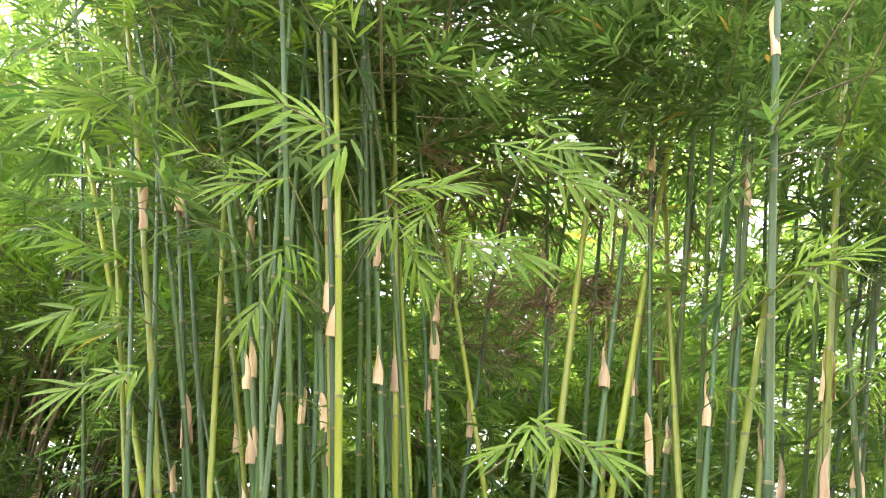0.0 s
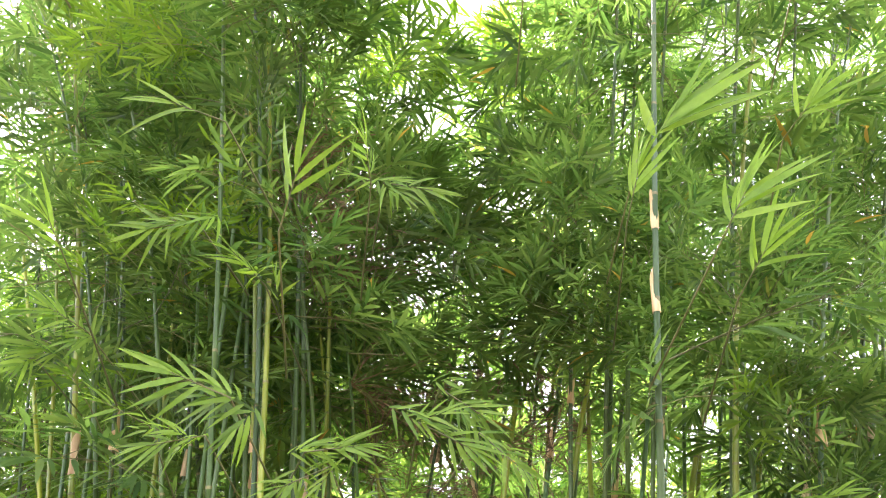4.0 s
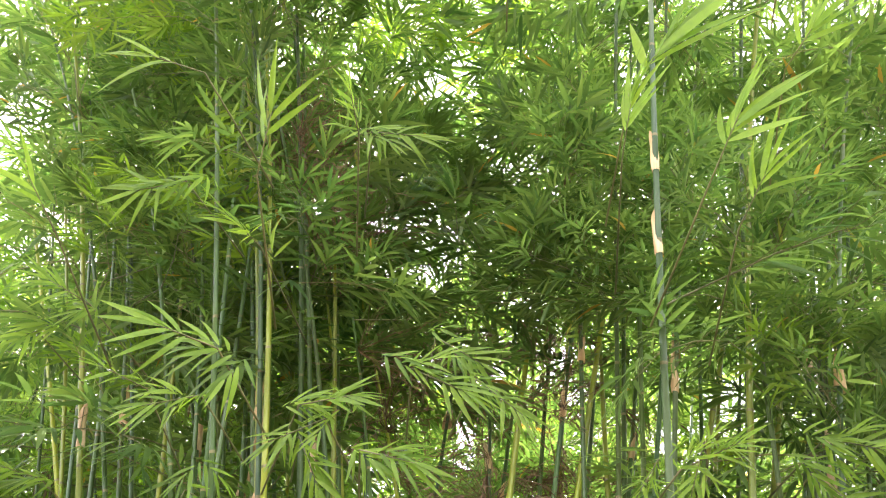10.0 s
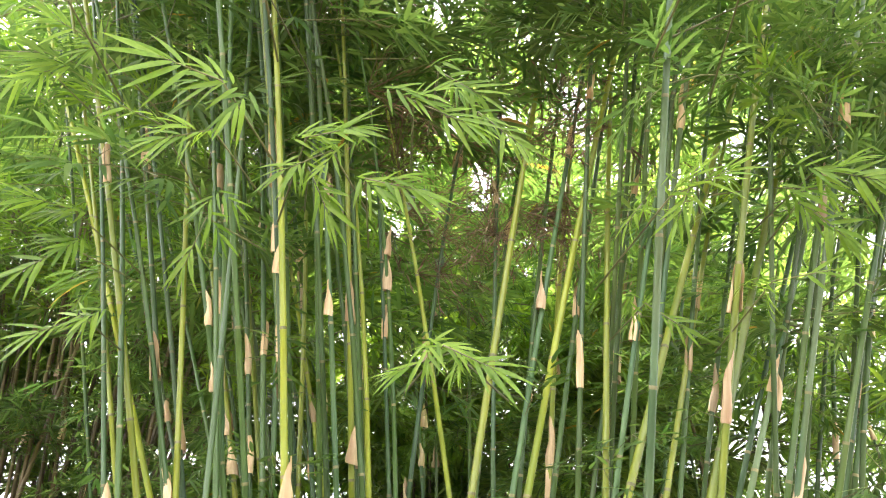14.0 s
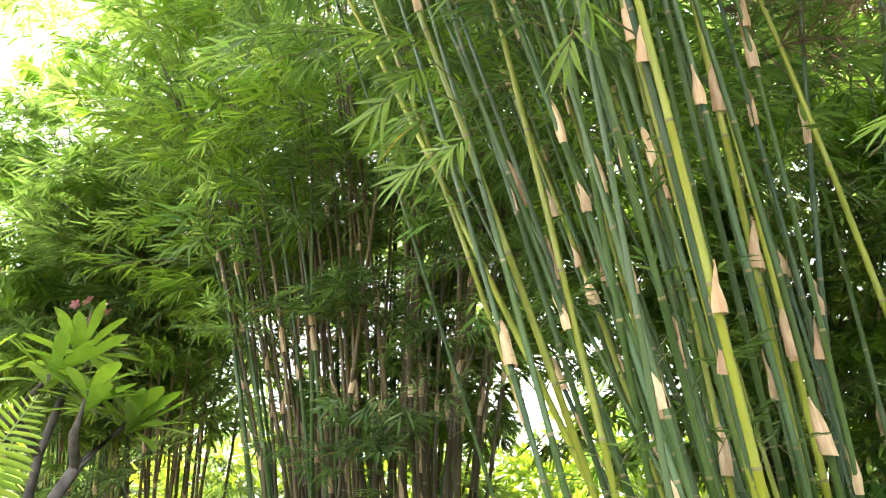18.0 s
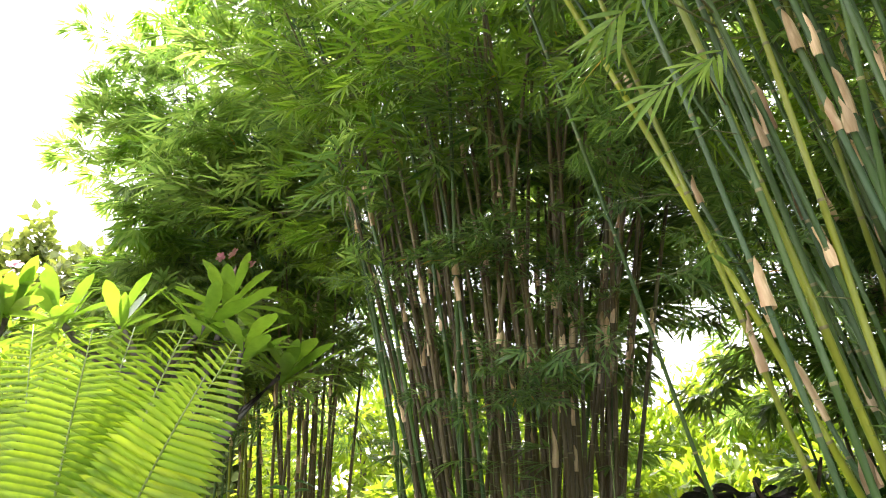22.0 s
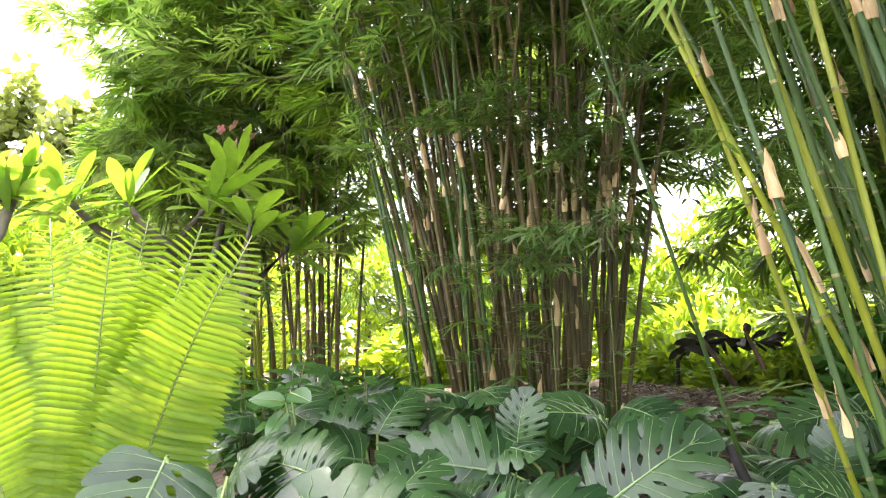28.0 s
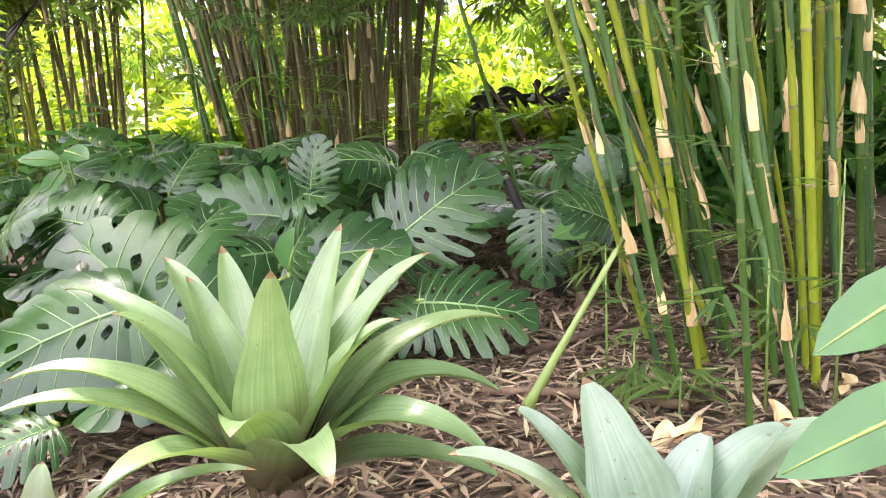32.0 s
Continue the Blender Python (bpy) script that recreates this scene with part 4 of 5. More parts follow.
MONSTERA = [monstera_mesh(7, 0.5, 0.15), monstera_mesh(6, 0.58, 0.12, 0.2), monstera_mesh(8, 0.52, 0.15), monstera_mesh(6, 0.8, 0.1, 0.2)]


def monstera(base, leaves, label="dark glossy split-leaf monstera on mulch"):
    bx, by = base
    bz = ground_z(bx, by)
    sh = Shape()
    tube(sh, [(0, 0, -0.03), (0.02, 0.01, 0.08), (0.0, 0.03, 0.16)], [0.035, 0.03, 0.018], 7)
    plant = thing("monstera_plant", sh.mesh("stem", BROWNWOOD), pose(bx, by, bz), label, "monstera")
    for (x, y, z), tip, face, size, *which in leaves:
        p, tip, face = Vector((x - bx, y - by, z - bz)), Vector(tip).normalized(), Vector(face)
        lf = part("leaf", MONSTERA[which[0]] if which else random.choice(MONSTERA), plant, turned(p, tip, face, size))
        foot = p - tip * 0.44 * size
        st = Shape()
        midp = foot * 0.55 + Vector((0, 0, 0.12 + 0.25 * foot.z)) * 0.6
        pts = [Vector((0, 0, 0.12)), midp, foot]
        inv = lf.matrix_basis.inverted()
        tube(st, [inv @ q for q in pts], [0.011 / size, 0.009 / size, 0.008 / size], 6)
        part("petiole", st.mesh("petiole", STALK), lf)
    return plant


UPC = (0.15, -0.65, 0.75)
monstera((-2.3, 4.3), [((-2.88, 4.08, 0.60), (-0.9, -0.15, 0.12), (0.35, -0.75, 0.6), 0.74, 0), ((-1.84, 4.12, 0.58), (0.75, 0.3, 0.55), (-0.1, -0.85, 0.5), 0.74, 2), ((-2.55, 4.3, 0.82), (0.15, 0.2, 1), (0, -1, 0.2), 0.34), ((-2.1, 3.35, 0.52), (0.7, 0.1, 0.1), UPC, 0.6)])
monstera((-2.6, 3.2), [((-2.72, 2.72, 0.55), (-0.75, 0.35, 0.45), (0.2, -0.75, 0.7), 0.88, 1), ((-2.80, 2.42, 0.46), (-0.75, -0.45, -0.25), (0.2, -0.6, 0.8), 0.62, 3), ((-3.47, 3.36, 0.72), (-0.8, 0.2, 0.1), UPC, 0.62), ((-2.23, 3.19, 0.57), (0.3, -0.3, 0.5), UPC, 0.36), ((-2.9, 3.6, 0.6), (0.2, 0.6, 0.4), UPC, 0.5)])
monstera((-3.3, 2.6), [((-3.27, 2.25, 0.72), (-0.1, -0.5, -0.85), (0.5, -0.8, 0.2), 0.55), ((-3.43, 3.04, 0.78), (0.6, -0.2, 0.3), UPC, 0.4)], "monstera with long drooping grey-green leaves beside the cycad")
monstera((-1.55, 3.55), [((-1.52, 3.38, 0.27), (0.75, 0.1, -0.1), (0.1, -0.6, 0.8), 0.55, 2), ((-1.78, 3.3, 0.22), (-0.7, -0.3, -0.2), UPC, 0.34)], "low split-leaf monstera spreading over mulch")
monstera((-1.1, 4.05), [((-1.26, 3.96, 0.41), (0.0, -0.3, -0.9), (-0.1, -1, 0.3), 0.4), ((-1.0, 3.7, 0.6), (-0.5, -0.3, 0.3), UPC, 0.36), ((-0.98, 3.85, 0.78), (0.2, 0.1, 1), (-0.3, -1, 0.1), 0.26)], "monstera by the foot of the bamboo")
monstera((-1.1, 5.3), [((-1.17, 5.2, 0.67), (0.5, -0.6, 0.0), UPC, 0.6), ((-1.0, 5.07, 0.75), (-0.6, -0.5, 0.0), UPC, 0.55), ((-0.75, 5.3, 0.7), (0.8, -0.2, 0.1), UPC, 0.6)], "shaded dark monstera beside the path")
monstera((-3.6, 4.5), [((-3.8, 4.11, 0.62), (-0.7, -0.5, 0.1), UPC, 0.7), ((-3.27, 4.88, 0.67), (0.6, -0.2, 0.2), UPC, 0.62), ((-3.3, 4.2, 0.55), (0.3, -0.8, -0.1), UPC, 0.55), ((-4.1, 4.7, 0.75), (-0.8, 0.1, 0.2), UPC, 0.6), ((-3.7, 4.9, 0.8), (0.1, 0.6, 0.5), UPC, 0.5)], "shaded dark monstera under the bamboo")
monstera((-2.9, 2.3), [((-2.79, 2.1, 0.2), (-0.5, -0.6, -0.1), (0.1, -0.5, 0.9), 0.34), ((-3.0, 2.35, 0.24), (-0.8, 0.2, 0), (0, -0.3, 1), 0.26)], "small monstera seedling on mulch")
monstera((-4.6, 5.4), [((-4.6, 5.1, 0.8), (-0.4, -0.6, 0.1), UPC, 0.6), ((-4.2, 5.3, 0.85), (0.7, -0.2, 0.2), UPC, 0.6), ((-4.9, 5.6, 0.95), (-0.7, 0.2, 0.4), UPC, 0.55)], "shaded monstera by the second bamboo clump")
monstera((-2.4, 5.4), [((-2.5, 5.2, 0.75), (-0.6, -0.4, 0.2), UPC, 0.5), ((-2.1, 5.3, 0.7), (0.7, -0.3, 0.1), UPC, 0.5)], "shaded monstera by the second bamboo clump")

for x, y, h in ((-3.1, 3.3, 0.55), (-2.5, 3.75, 0.5), (-3.9, 3.4, 0.7), (-2.2, 4.9, 0.65), (-3.2, 5.2, 0.7), (-4.3, 4.4, 0.75), (-1.5, 4.6, 0.45), (-2.9, 4.4, 0.6), (-2.4, 2.75, 0.35), (-4.0, 2.9, 0.6)):
    z = ground_z(x, y)
    monstera((x, y), [((x + 0.32 * math.cos(a), y + 0.32 * math.sin(a), z + h * rnd(0.75, 1.1)), (math.cos(a), math.sin(a), rnd(-0.3, 0.3)), (rnd(-0.2, 0.3), -0.5, 0.8), rnd(0.4, 0.6)) for a in (0.4 + rnd(0, 0.8), 2.2 + rnd(0, 0.8), 3.9 + rnd(0, 0.8), 5.3 + rnd(0, 0.6))], "dark green monstera filling the bed")


def strap(sh, base, tip, half, lift, slot=0, tip_slot=1):
    """An arching strap leaf with a shallow trough, from the rosette's heart to its tip."""
    base, tip = Vector(base), Vector(tip)
    mid = base.lerp(tip, 0.5) + Vector((0, 0, 1)) * lift * (tip - base).length * 1.2
    rows, cols, v = 22, 5, []
    flat = Vector((tip.x - base.x, tip.y - base.y, 0))
    flat = flat.normalized() if flat.length > 0.02 else Vector((0, -1, 0))
    side = Vector((-flat.y, flat.x, 0))
    for i in range(rows):
        u = i / (rows - 1)
        p = base * (1 - u) ** 2 + mid * 2 * u * (1 - u) + tip * u * u
        d = ((mid - base) * (1 - u) + (tip - mid) * u).normalized()
        nn = side.cross(d)
        if nn.dot(-flat) < 0 and abs(d.z) > 0.8:
            nn = -nn if nn.z < 0 else nn
        w = half * 1.5 * (0.85 + 0.3 * math.sin(math.pi * min(u * 1.6, 1))) * max(1 - u ** 3.2, 0.004) ** 0.85
        for j in range(cols):
            k = j / (cols - 1) * 2 - 1
            v.append(p + side * w * k + (nn if nn.z >= 0 else -nn) * (0.42 * w * k * k))
    f, sl = [], []
    for i in range(rows - 1):
        sh_f = [(i * cols + j, i * cols + j + 1, (i + 1) * cols + j + 1, (i + 1) * cols + j) for j in range(cols - 1)]
        f += sh_f
        sl += [tip_slot if i >= rows - 2 else slot] * len(sh_f)
    n0 = len(sh.f)
    sh.add(v, f)
    sh.s[n0:] = sl


def bromeliad(base, tips, mat, label):
    bx, by, bz = base
    sh = Shape()
    tube(sh, [(0, 0, -bz), (0, 0, -bz * 0.4), (0, 0, 0.02), (0, 0, 0.06)], [0.06, 0.075, 0.07, 0.02], 9)
    plant = thing("bromeliad", sh.mesh("heart", BROWNWOOD), pose(*base), label, "bromeliad")
    for (x, y, z), half, lift in tips:
        lf = Shape()
        d = Vector((x - bx, y - by, 0))
        d = d.normalized() * 0.03 if d.length > 0.02 else Vector((0, -0.03, 0))
        strap(lf, d, (x - bx, y - by, z - bz), half, lift)
        me = lf.mesh("leaf", mat, BROWN_TIP)
        uv = me.uv_layers.new(name="along")
        for lp in me.loops:
            uv.data[lp.index].uv = (lp.vertex_index % 5 / 4, lp.vertex_index // 5 / 21)
        part("leaf", me, plant)
    return plant


bromeliad((-1.83, 2.0, 0.14), [
    ((-1.72, 2.41, 0.82), 0.060, 0.10),
    ((-1.74, 1.92, 0.79), 0.066, 0.12),
    ((-2.08, 2.31, 0.78), 0.055, 0.10),
    ((-2.08, 2.09, 0.74), 0.055, 0.15),
    ((-2.59, 2.22, 0.67), 0.050, 0.30),
    ((-2.16, 1.85, 0.70), 0.060, 0.30),
    ((-2.48, 1.79, 0.53), 0.050, 0.35),
    ((-2.41, 1.65, 0.50), 0.050, 0.30),
    ((-1.73, 1.60, 0.49), 0.060, 0.35),
    ((-1.43, 2.36, 0.73), 0.055, 0.25),
    ((-1.47, 2.11, 0.60), 0.055, 0.30),
    ((-1.21, 2.41, 0.50), 0.055, 0.35),
    ((-1.20, 2.22, 0.33), 0.060, 0.45),
    ((-1.20, 1.90, 0.31), 0.065, 0.40),
    ((-2.01, 1.51, 0.40), 0.060, 0.30),
    ((-1.46, 1.50, 0.44), 0.060, 0.30),
    ((-1.19, 2.04, 0.17), 0.050, 0.25),
    ((-1.67, 2.56, 0.71), 0.050, 0.15),
    ((-2.34, 2.40, 0.73), 0.050, 0.20),
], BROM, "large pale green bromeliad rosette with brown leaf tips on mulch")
bromeliad((-0.84, 1.66, 0.12), [
    ((-0.97, 1.80, 0.56), 0.075, 0.12),
    ((-1.11, 1.66, 0.55), 0.055, 0.20),
    ((-1.21, 1.47, 0.53), 0.050, 0.25),
    ((-0.70, 1.84, 0.42), 0.060, 0.15),
    ((-0.53, 1.84, 0.44), 0.055, 0.25),
    ((-0.90, 1.23, 0.49), 0.060, 0.20),
    ((-0.36, 1.97, 0.38), 0.050, 0.30),
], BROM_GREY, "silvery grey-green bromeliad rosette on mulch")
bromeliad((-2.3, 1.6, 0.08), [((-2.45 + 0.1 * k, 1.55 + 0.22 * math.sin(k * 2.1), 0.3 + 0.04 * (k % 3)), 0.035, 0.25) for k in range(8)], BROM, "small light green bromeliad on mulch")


def broad_leaf(name, foot, tip, half, base, label):
    """A big plain oval leaf on a stalk from the ground."""
    foot, tip, base = Vector(foot), Vector(tip), Vector(base)
    sh = Shape()
    tube(sh, [(0, 0, 0), (foot - base) * 0.5 + Vector((0, 0, 0.05)), foot - base], [0.012, 0.01, 0.007], 6)
    plant = thing(name, sh.mesh("stalk", STALK), Matrix.Translation(base), label, "broadleaf plant")
    lf = Shape()
    blades(lf, [foot - base], [tip - foot], [(0.1, -0.6, 0.8)], (tip - foot).length, half, 0.15, ((0, 0), (0.08, 0.5), (0.25, 0.92), (0.45, 1.0), (0.7, 0.8), (0.88, 0.42), (1, 0)), 0.15)
    leaf = part("leaf", lf.mesh("leaf", BROAD), plant)
    d = (tip - foot).normalized()
    nn = d.cross(Vector((0.1, -0.6, 0.8))).normalized().cross(d)
    mr, ll = Shape(), (tip - foot).length
    tube(mr, [foot - base + d * ll * u - nn * (0.15 * ll * u * u - 0.002) for u in (0, 0.25, 0.5, 0.75, 0.97)], [0.006, 0.005, 0.004, 0.003, 0.001], 6)
    part("midrib", mr.mesh("midrib", STALK), leaf, None, "pale green midrib")


broad_leaf("broadleaf_plant", (-0.24, 1.88, 0.76), (-0.5, 1.78, 0.64), 0.075, (-0.2, 2.0, 0.0), "glossy green broad leaf on a stalk by the bamboo")
broad_leaf("broadleaf_plant", (-0.3, 1.6, 0.62), (-0.62, 1.52, 0.5), 0.07, (-0.2, 1.7, 0.0), "glossy green broad leaf on a stalk by the bamboo")


# plain round leaves among the split ones: by the bamboo's foot, behind the bromeliad, under the second clump
for foot, tip, half, base in (((-1.0, 4.15, 0.58), (-0.97, 4.2, 0.88), 0.10, (-0.95, 4.3, 0.0)), ((-0.86, 4.0, 0.55), (-1.2, 3.85, 0.5), 0.11, (-0.9, 4.15, 0.0)), ((-2.27, 3.2, 0.48), (-2.2, 3.18, 0.68), 0.09, (-2.3, 3.3, 0.0)), ((-2.45, 4.7, 0.55), (-2.3, 4.55, 0.78), 0.08, (-2.45, 4.75, 0.1)), ((-2.5, 4.7, 0.6), (-2.62, 4.6, 0.85), 0.07, (-2.5, 4.8, 0.1)), ((-3.95, 4.05, 0.95), (-4.15, 3.95, 1.0), 0.07, (-3.95, 4.2, 0.05)), ((-3.95, 4.1, 1.0), (-3.75, 4.0, 0.98), 0.07, (-3.9, 4.2, 0.05)), ((-3.98, 4.1, 0.9), (-4.0, 3.9, 0.78), 0.065, (-3.95, 4.25, 0.05))):
    broad_leaf("broadleaf_plant", foot, tip, half, base, "glossy mid-green round leaf on a thin stalk among monstera")


# ---- cycad ----
def frond(plant, foot, base, tip, half, single):
    base, tip = Vector(base) - foot, Vector(tip) - foot
    out = Vector((tip.x - base.x, tip.y - base.y, 0)) * 0.35
    mid = base.lerp(tip, 0.5) - out * 0.5 + Vector((0, 0, 0.05))
    curve = lambda u: base * (1 - u) ** 2 + mid * 2 * u * (1 - u) + tip * u * u  # noqa: E731
    sh = Shape()
    tube(sh, [curve(k / 8) for k in range(9)], [0.009 - 0.0008 * k for k in range(9)], 6)
    ob = part("frond", sh.mesh("frond", STALK), plant)
    n, P, D, N, L = 46, [], [], [], []
    toward = ((Vector((-0.9, 0.1, 1.25)) - (foot + mid)).normalized() + Vector((rnd(-0.5, 0.5), rnd(-0.3, 0.3), rnd(-0.1, 0.3)))).normalized()
    for k in range(n):
        u = 0.12 + 0.875 * k / n
        p, d = curve(u), (curve(min(u + 0.02, 1)) - curve(u - 0.02)).normalized()
        side = d.cross(toward).normalized()
        l = half * min(1.0, 0.35 + 2.4 * u) * (1 - max(0, (u - 0.55) / 0.45) ** 2.6 * 0.9)
        for s in (-1, 1):
            P.append(p)
            D.append(side * s + d * (0.14 + 0.4 * max(0, u - 0.8) / 0.2) + toward * rnd(0.05, 0.2))
            N.append(toward + d * 0.3)
            L.append(l * rnd(0.94, 1.04))
    if single:
        for p, d, nn, l in zip(P, D, N, L):
            part("leaflet", CYCAD_LEAF, ob, turned(p, d, nn, l))
    else:
        lf = Shape()
        blades(lf, P, D, N, L, np.array(L) * 0.075 + 0.0, 0.12, PINNA, 0.4)
        tagged(part("foliage", lf.mesh("foliage", CYCAD), ob), kind="stuff")


CYCAD_LEAF = blade_mesh(1.0, 0.072, 0.12, CYCAD, PINNA, 0.4)
foot = Vector((-3.72, 2.32, 0))
sh = Shape()
tube(sh, [(0, 0, -0.05), (0, 0, 0.12), (0, 0, 0.28), (0, 0, 0.36)], [0.09, 0.085, 0.08, 0.03], 12)
cycad = thing("cycad", sh.mesh("trunk", BROWNWOOD), Matrix.Translation(foot), "bright yellow-green cycad with upright feathery fronds", "cycad")
for k, tip in enumerate(((-3.99, 1.9, 1.62), (-3.49, 2.36, 1.81), (-3.25, 2.60, 1.82), (-4.17, 2.61, 1.95), (-4.47, 2.36, 1.93), (-3.89, 2.94, 1.96), (-3.22, 2.88, 1.8), (-3.08, 2.55, 1.62))):
    a = Vector((tip[0] - foot.x, tip[1] - foot.y, 0))
    frond(cycad, foot, foot + a * 0.2 + Vector((0, 0, 0.3)), tip, 0.235, k < 4)


# ---- plumeria ----
OVAL = ((0, 0), (0.1, 0.22), (0.3, 0.6), (0.55, 0.95), (0.75, 1.0), (0.9, 0.65), (1, 0))
PLUM_LEAF = [blade_mesh(1.0, w, d, PLUM, OVAL, 0.2) for w, d in ((0.125, 0.12), (0.14, 0.2), (0.115, -0.08))]


def petals():
    sh = Shape()
    for k in range(5):
        a = k * 1.2566
        blades(sh, [(0, 0, 0)], [(math.cos(a), math.sin(a), 0.5)], [(0, 0, 1)], 0.05, 0.017, 0.2, OVAL, 0.1)
    return sh.mesh("flower", PINK)


FLOWER = petals()


def plumeria(base, limbs, label):
    base = Vector(base)
    first = limbs[0][0]
    sh = Shape()
    tube(sh, [(0, 0, -0.05)] + [Vector(p) - base for p in first], [0.07] + [0.06 - 0.035 * k / len(first) for k in range(len(first))], 8)
    tree = thing("plumeria_tree", sh.mesh("trunk", BARK), Matrix.Translation(base), label, "tree")
    for i, (pts, leaves, flowers) in enumerate(limbs):
        pts = [Vector(p) - base for p in pts]
        if i:
            br = Shape()
            tube(br, pts, [0.042 - 0.018 * k / max(len(pts) - 1, 1) for k in range(len(pts))], 7)
            part("branch", br.mesh("branch", BARK), tree)
        top, ax = pts[-1], (pts[-1] - pts[-2]).normalized()
        ax = (ax + Vector((0, 0, 0.8))).normalized()
        a0 = ax.orthogonal().normalized()
        b0 = ax.cross(a0)
        for k in range(leaves):
            a = k * 2.4 + rnd(-0.3, 0.3)
            el = radians(rnd(-5, 40) if k % 5 else rnd(40, 68))
            d = (a0 * math.cos(a) + b0 * math.sin(a)) * math.cos(el) + ax * math.sin(el)
            part("leaf", random.choice(PLUM_LEAF), tree, turned(top - ax * rnd(0, 0.16), d, ax + Vector((0, 0, 0.4)), rnd(0.34, 0.52)))
        if flowers:
            st = Shape()
            tube(st, [top, top + ax * 0.3], [0.012, 0.008], 5)
            part("flower_stalk", st.mesh("flower_stalk", BROWNWOOD), tree)
            for k in range(flowers):
                part("flower", FLOWER, tree, turned(top + ax * 0.3 + Vector((rnd(-0.1, 0.1), rnd(-0.1, 0.1), rnd(-0.04, 0.08))), (rnd(-1, 1), rnd(-1, 1), 0.3), (rnd(-0.5, 0.5), -0.6, 0.7), rnd(0.9, 1.4)), "pink waxy blossom")
    return tree


plumeria((-5.4, 4.6, ground_z(-5.4, 4.6)), [(((-5.35, 4.62, 0.5), (-5.12, 4.62, 1.12), (-4.79, 4.75, 1.69), (-4.45, 4.92, 2.05)), 19, 0), (((-5.12, 4.62, 1.12), (-5.15, 4.75, 1.8), (-5.02, 4.9, 2.6)), 21, 5), (((-5.15, 4.75, 1.8), (-5.3, 4.6, 2.1), (-5.04, 4.68, 2.38)), 17, 0), (((-5.3, 4.6, 2.0), (-5.5, 4.45, 2.2), (-5.61, 4.39, 2.42)), 19, 0), (((-5.3, 4.6, 1.9), (-5.8, 4.3, 2.2), (-6.04, 4.19, 2.48)), 19, 0), (((-4.79, 4.75, 1.69), (-4.7, 4.6, 1.9), (-4.6, 4.6, 2.2)), 15, 0)], "plumeria tree with broad green leaves and pink blossoms")
plumeria((-6.4, 3.1, 0.0), [(((-6.31, 3.19, 0.85), (-6.2, 3.4, 1.6), (-6.01, 3.66, 2.15), (-5.95, 3.72, 2.4)), 19, 5), (((-6.31, 3.19, 0.85), (-6.3, 2.9, 1.5), (-6.19, 2.75, 2.2)), 19, 8), (((-6.2, 3.4, 1.6), (-6.3, 3.5, 2.2), (-6.15, 3.59, 2.6)), 19, 3), (((-6.31, 3.19, 0.85), (-6.4, 2.9, 1.2), (-6.32, 2.77, 1.65)), 17, 0), (((-6.3, 2.9, 1.5), (-6.2, 3.0, 1.9), (-6.12, 3.06, 2.2)), 17, 0)], "plumeria tree with pink flower clusters beside the cycad")


# ---- shrubs, stems and logs ----
def shrub(x, y, z0, spread, height, n, label):
    """A low shrub: a few stems, each with pointed leaves in pairs."""
    sh = Shape()
    tube(sh, [(0, 0, -0.03), (0.01, 0, 0.1)], [0.02, 0.012], 6)
    plant = thing("shrub", sh.mesh("stem", TWIG), pose(x, y, z0), label, "shrub")
    for k in range(n):
        a = rnd(0, 6.28)
        top = Vector((math.cos(a) * spread * rnd(0.3, 1), math.sin(a) * spread * rnd(0.3, 1), height * rnd(0.6, 1)))
        st = Shape()
        tube(st, [(0, 0, 0.05), top * 0.5 + Vector((0, 0, 0.1)), top], [0.008, 0.006, 0.003], 5)
        stem = part("stem", st.mesh("stem", TWIG), plant)
        for i in range(7):
            b = a + i * 2.4
            part("leaf", SHRUB_LEAF, stem, turned(top * (1 - 0.06 * i), (math.cos(b), math.sin(b), rnd(-0.2, 0.4)), (0.1, -0.3, 1), rnd(0.16, 0.26)))


SHRUB_LEAF = blade_mesh(1.0, 0.2, 0.25, SHRUB, OVAL[:1] + ((0.1, 0.35), (0.35, 1.0), (0.65, 0.8), (0.88, 0.3), (1, 0)), 0.2)
for x, y, s, h in ((-4.4, 4.2, 0.35, 1.1), (-4.6, 4.8, 0.4, 1.2), (-4.1, 5.2, 0.4, 0.9), (-3.0, 5.6, 0.4, 0.6), (-3.7, 3.9, 0.3, 0.6), (-0.7, 4.6, 0.3, 0.6), (-1.6, 5.9, 0.4, 0.5), (-2.6, 3.7, 0.25, 0.4)):
    shrub(x, y, ground_z(x, y), s, h, 8, "dark green leafy shrub under the bamboo")


TUFT_LEAVES = [blade_mesh(1.0, w, d, LEAF, LONG) for w, d in ((0.05, 0.12), (0.045, 0.25), (0.055, 0.05))]


def ground_spray(x, y, z, reach, count):
    """A young bamboo tuft near the soil."""
    sh = Shape()
    tube(sh, [(0, 0, -0.02), (0.01, 0.0, z)], [0.006, 0.003], 5)
    tuft = thing("bamboo_shoot_tuft", sh.mesh("stem", STALK), pose(x, y, ground_z(x, y)), "young bamboo tuft with narrow green leaves", "bamboo")
    for k in range(count):
        a, out = rnd(0, 6.28), []
        spray((0.01, 0, z * rnd(0.4, 1)), (math.cos(a), math.sin(a), rnd(-0.2, 0.4)), (0, 0, 1), 7, reach, out)
        for q, d, nn, l in out:
            part("leaf", random.choice(TUFT_LEAVES), tuft, turned(q, d, nn, l))


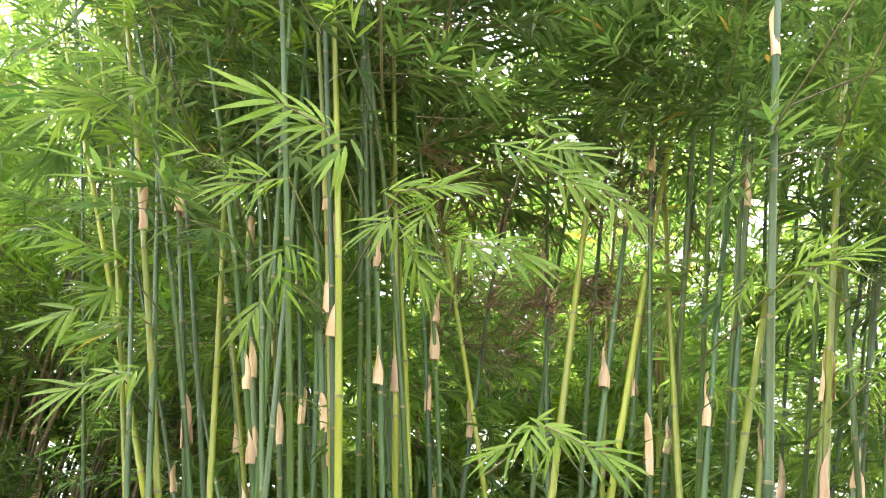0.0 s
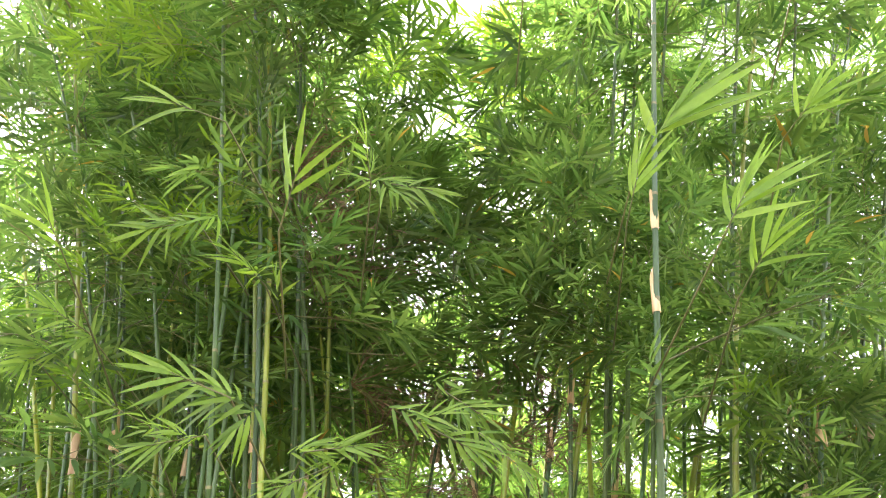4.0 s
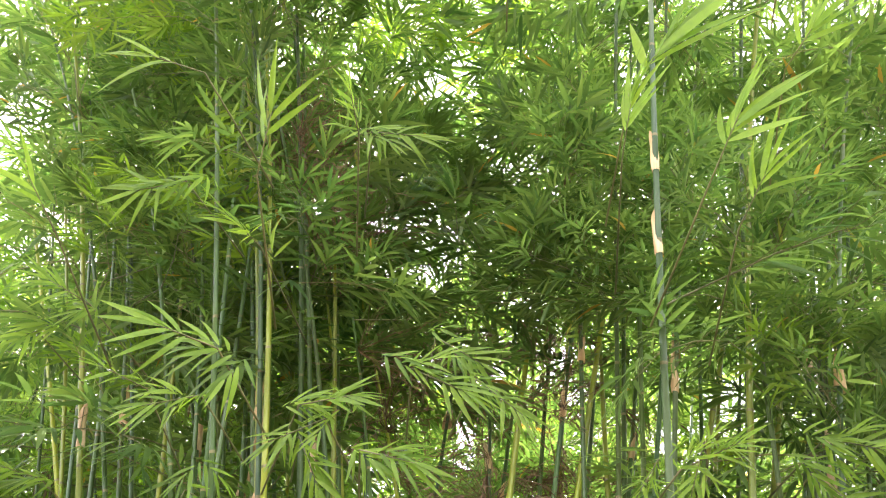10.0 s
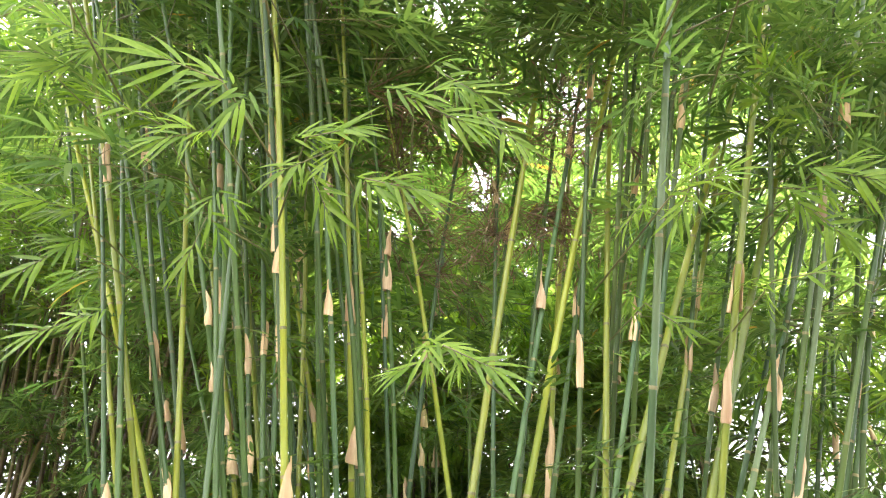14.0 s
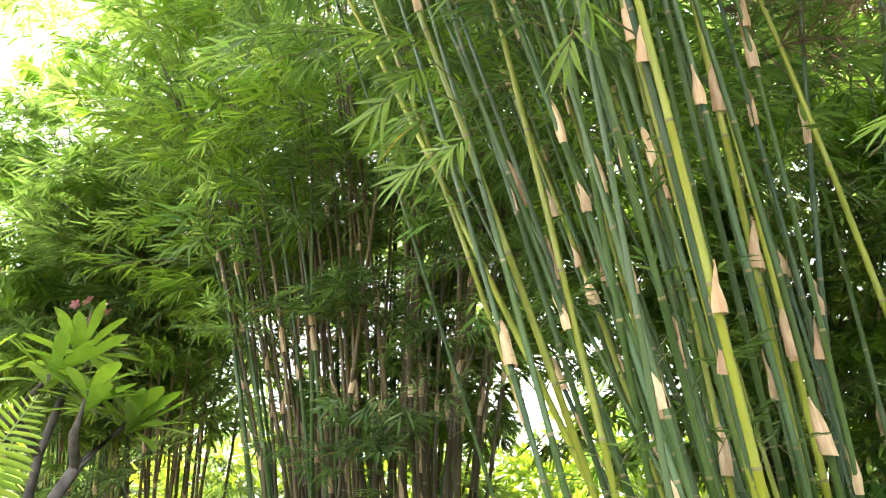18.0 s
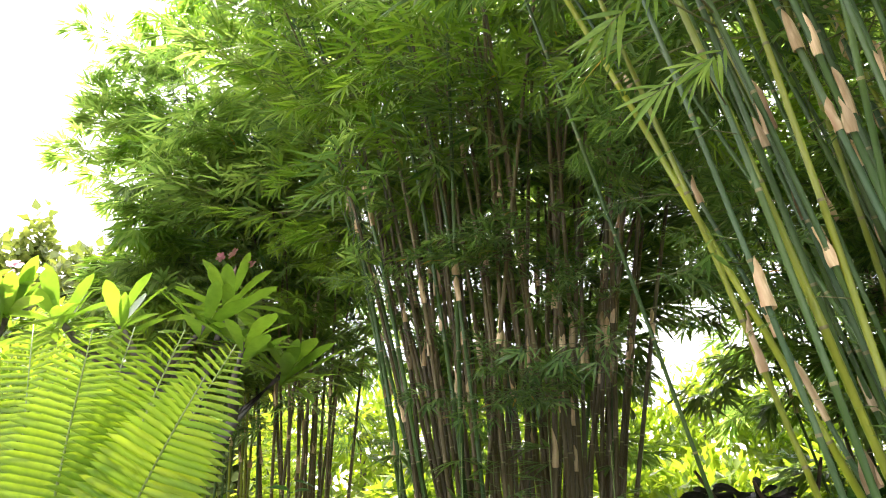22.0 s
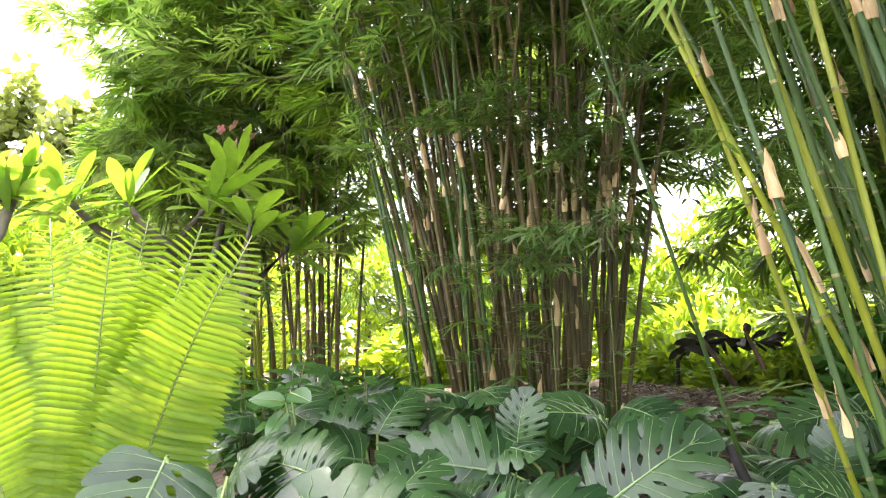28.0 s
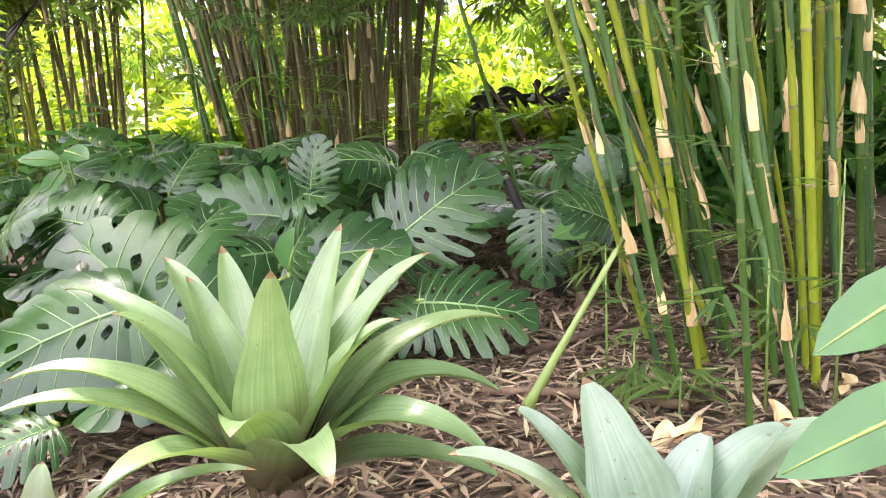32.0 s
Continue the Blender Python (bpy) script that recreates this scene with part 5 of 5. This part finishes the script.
for x, y, z, r, c in ((-0.85, 2.95, 0.3, 0.17, 6), (-0.95, 3.3, 0.55, 0.16, 5), (-0.7, 2.8, 0.2, 0.16, 5), (-2.6, 5.9, 0.7, 0.25, 4), (-3.0, 5.8, 0.5, 0.25, 4), (-0.4, 2.9, 0.7, 0.14, 3), (-0.2, 2.8, 0.9, 0.14, 3), (-0.3, 2.95, 0.4, 0.14, 3), (-3.6, 6.0, 1.2, 0.28, 5), (-2.9, 6.05, 1.5, 0.28, 5), (-3.2, 5.95, 0.9, 0.26, 4), (-2.5, 6.3, 1.1, 0.26, 4), (-4.2, 6.1, 1.4, 0.28, 5)):
    ground_spray(x, y, z, r, c)


def stem_thing(name, pts, radii, mat, label, category, sides=9):
    p0 = Vector(pts[0])
    sh = Shape()
    tube(sh, [Vector(p) - p0 for p in pts], radii, sides)
    return thing(name, sh.mesh(name, mat), Matrix.Translation(p0), label, category)


stem_thing("cut_stalk", [(-1.26, 2.87, -0.02), (-1.21, 2.9, 0.06), (-1.06, 2.99, 0.3), (-0.9, 3.08, 0.56), (-0.87, 3.1, 0.6)], [0.032, 0.02, 0.013, 0.011, 0.015], STALK, "thick green cut stalk leaning over the mulch", "stalk")
stem_thing("dark_stem", [(-1.17, 4.22, -0.02), (-1.25, 4.23, 0.25), (-1.38, 4.26, 0.5), (-1.46, 4.28, 0.7)], [0.04, 0.032, 0.028, 0.022], DARKWOOD, "dark slanting stem rising from mulch", "stem")
stem_thing("fallen_stick", [(-1.42, 2.98, 0.04), (-1.1, 2.99, 0.03), (-0.85, 2.93, 0.03), (-0.66, 2.88, 0.035)], [0.016, 0.02, 0.018, 0.02], BROWNWOOD, "brown fallen stick lying on mulch", "stick")
stem_thing("fallen_stick", [(-1.3, 3.45, 0.03), (-1.0, 3.7, 0.04), (-0.8, 3.8, 0.05)], [0.014, 0.017, 0.012], BROWNWOOD, "brown fallen stick lying on mulch", "stick")
stem_thing("fallen_stick", [(-2.2, 2.6, 0.04), (-2.6, 2.55, 0.04), (-2.95, 2.7, 0.04)], [0.012, 0.015, 0.01], BROWNWOOD, "brown fallen stick lying on mulch", "stick")
DEAD_LEAF = blade_mesh(1.0, 0.16, 0.3, DARKWOOD, OVAL, 0.3)
gz = ground_z(-2.0, 9.2)
dead = stem_thing("withered_plant", [(-2.5, 9.12, gz - 0.05), (-2.48, 9.12, gz + 0.3), (-2.3, 9.17, gz + 0.46), (-2.0, 9.22, gz + 0.5), (-1.7, 9.3, gz + 0.47), (-1.58, 9.35, gz + 0.36)], [0.025, 0.025, 0.03, 0.03, 0.025, 0.012], DARKWOOD, "withered blackish plant with drooping dead leaves", "dead plant")
for k in range(30):
    u = k / 29
    q = Vector((0.05 + 0.85 * u, 0.03 + 0.2 * u, 0.5 + 0.04 * math.sin(3 * u)))
    part("leaf", DEAD_LEAF, dead, turned(q, (rnd(-0.8, 0.9), rnd(-0.6, 0.3), rnd(-0.35, 0.4)), (rnd(-0.4, 0.4), -0.7, 0.6), rnd(0.2, 0.34)))
for x, y, dx, h in ((-1.75, 8.2, -0.45, 0.7), (-1.45, 8.3, -0.25, 0.6), (-1.3, 8.6, 0.2, 0.8)):
    z = ground_z(x, y)
    stem_thing("dark_stem", [(x, y, z - 0.03), (x + dx * 0.5, y, z + h * 0.5), (x + dx, y + 0.05, z + h)], [0.03, 0.024, 0.015], BROWNWOOD, "bare brown stem leaning by the path", "stem")
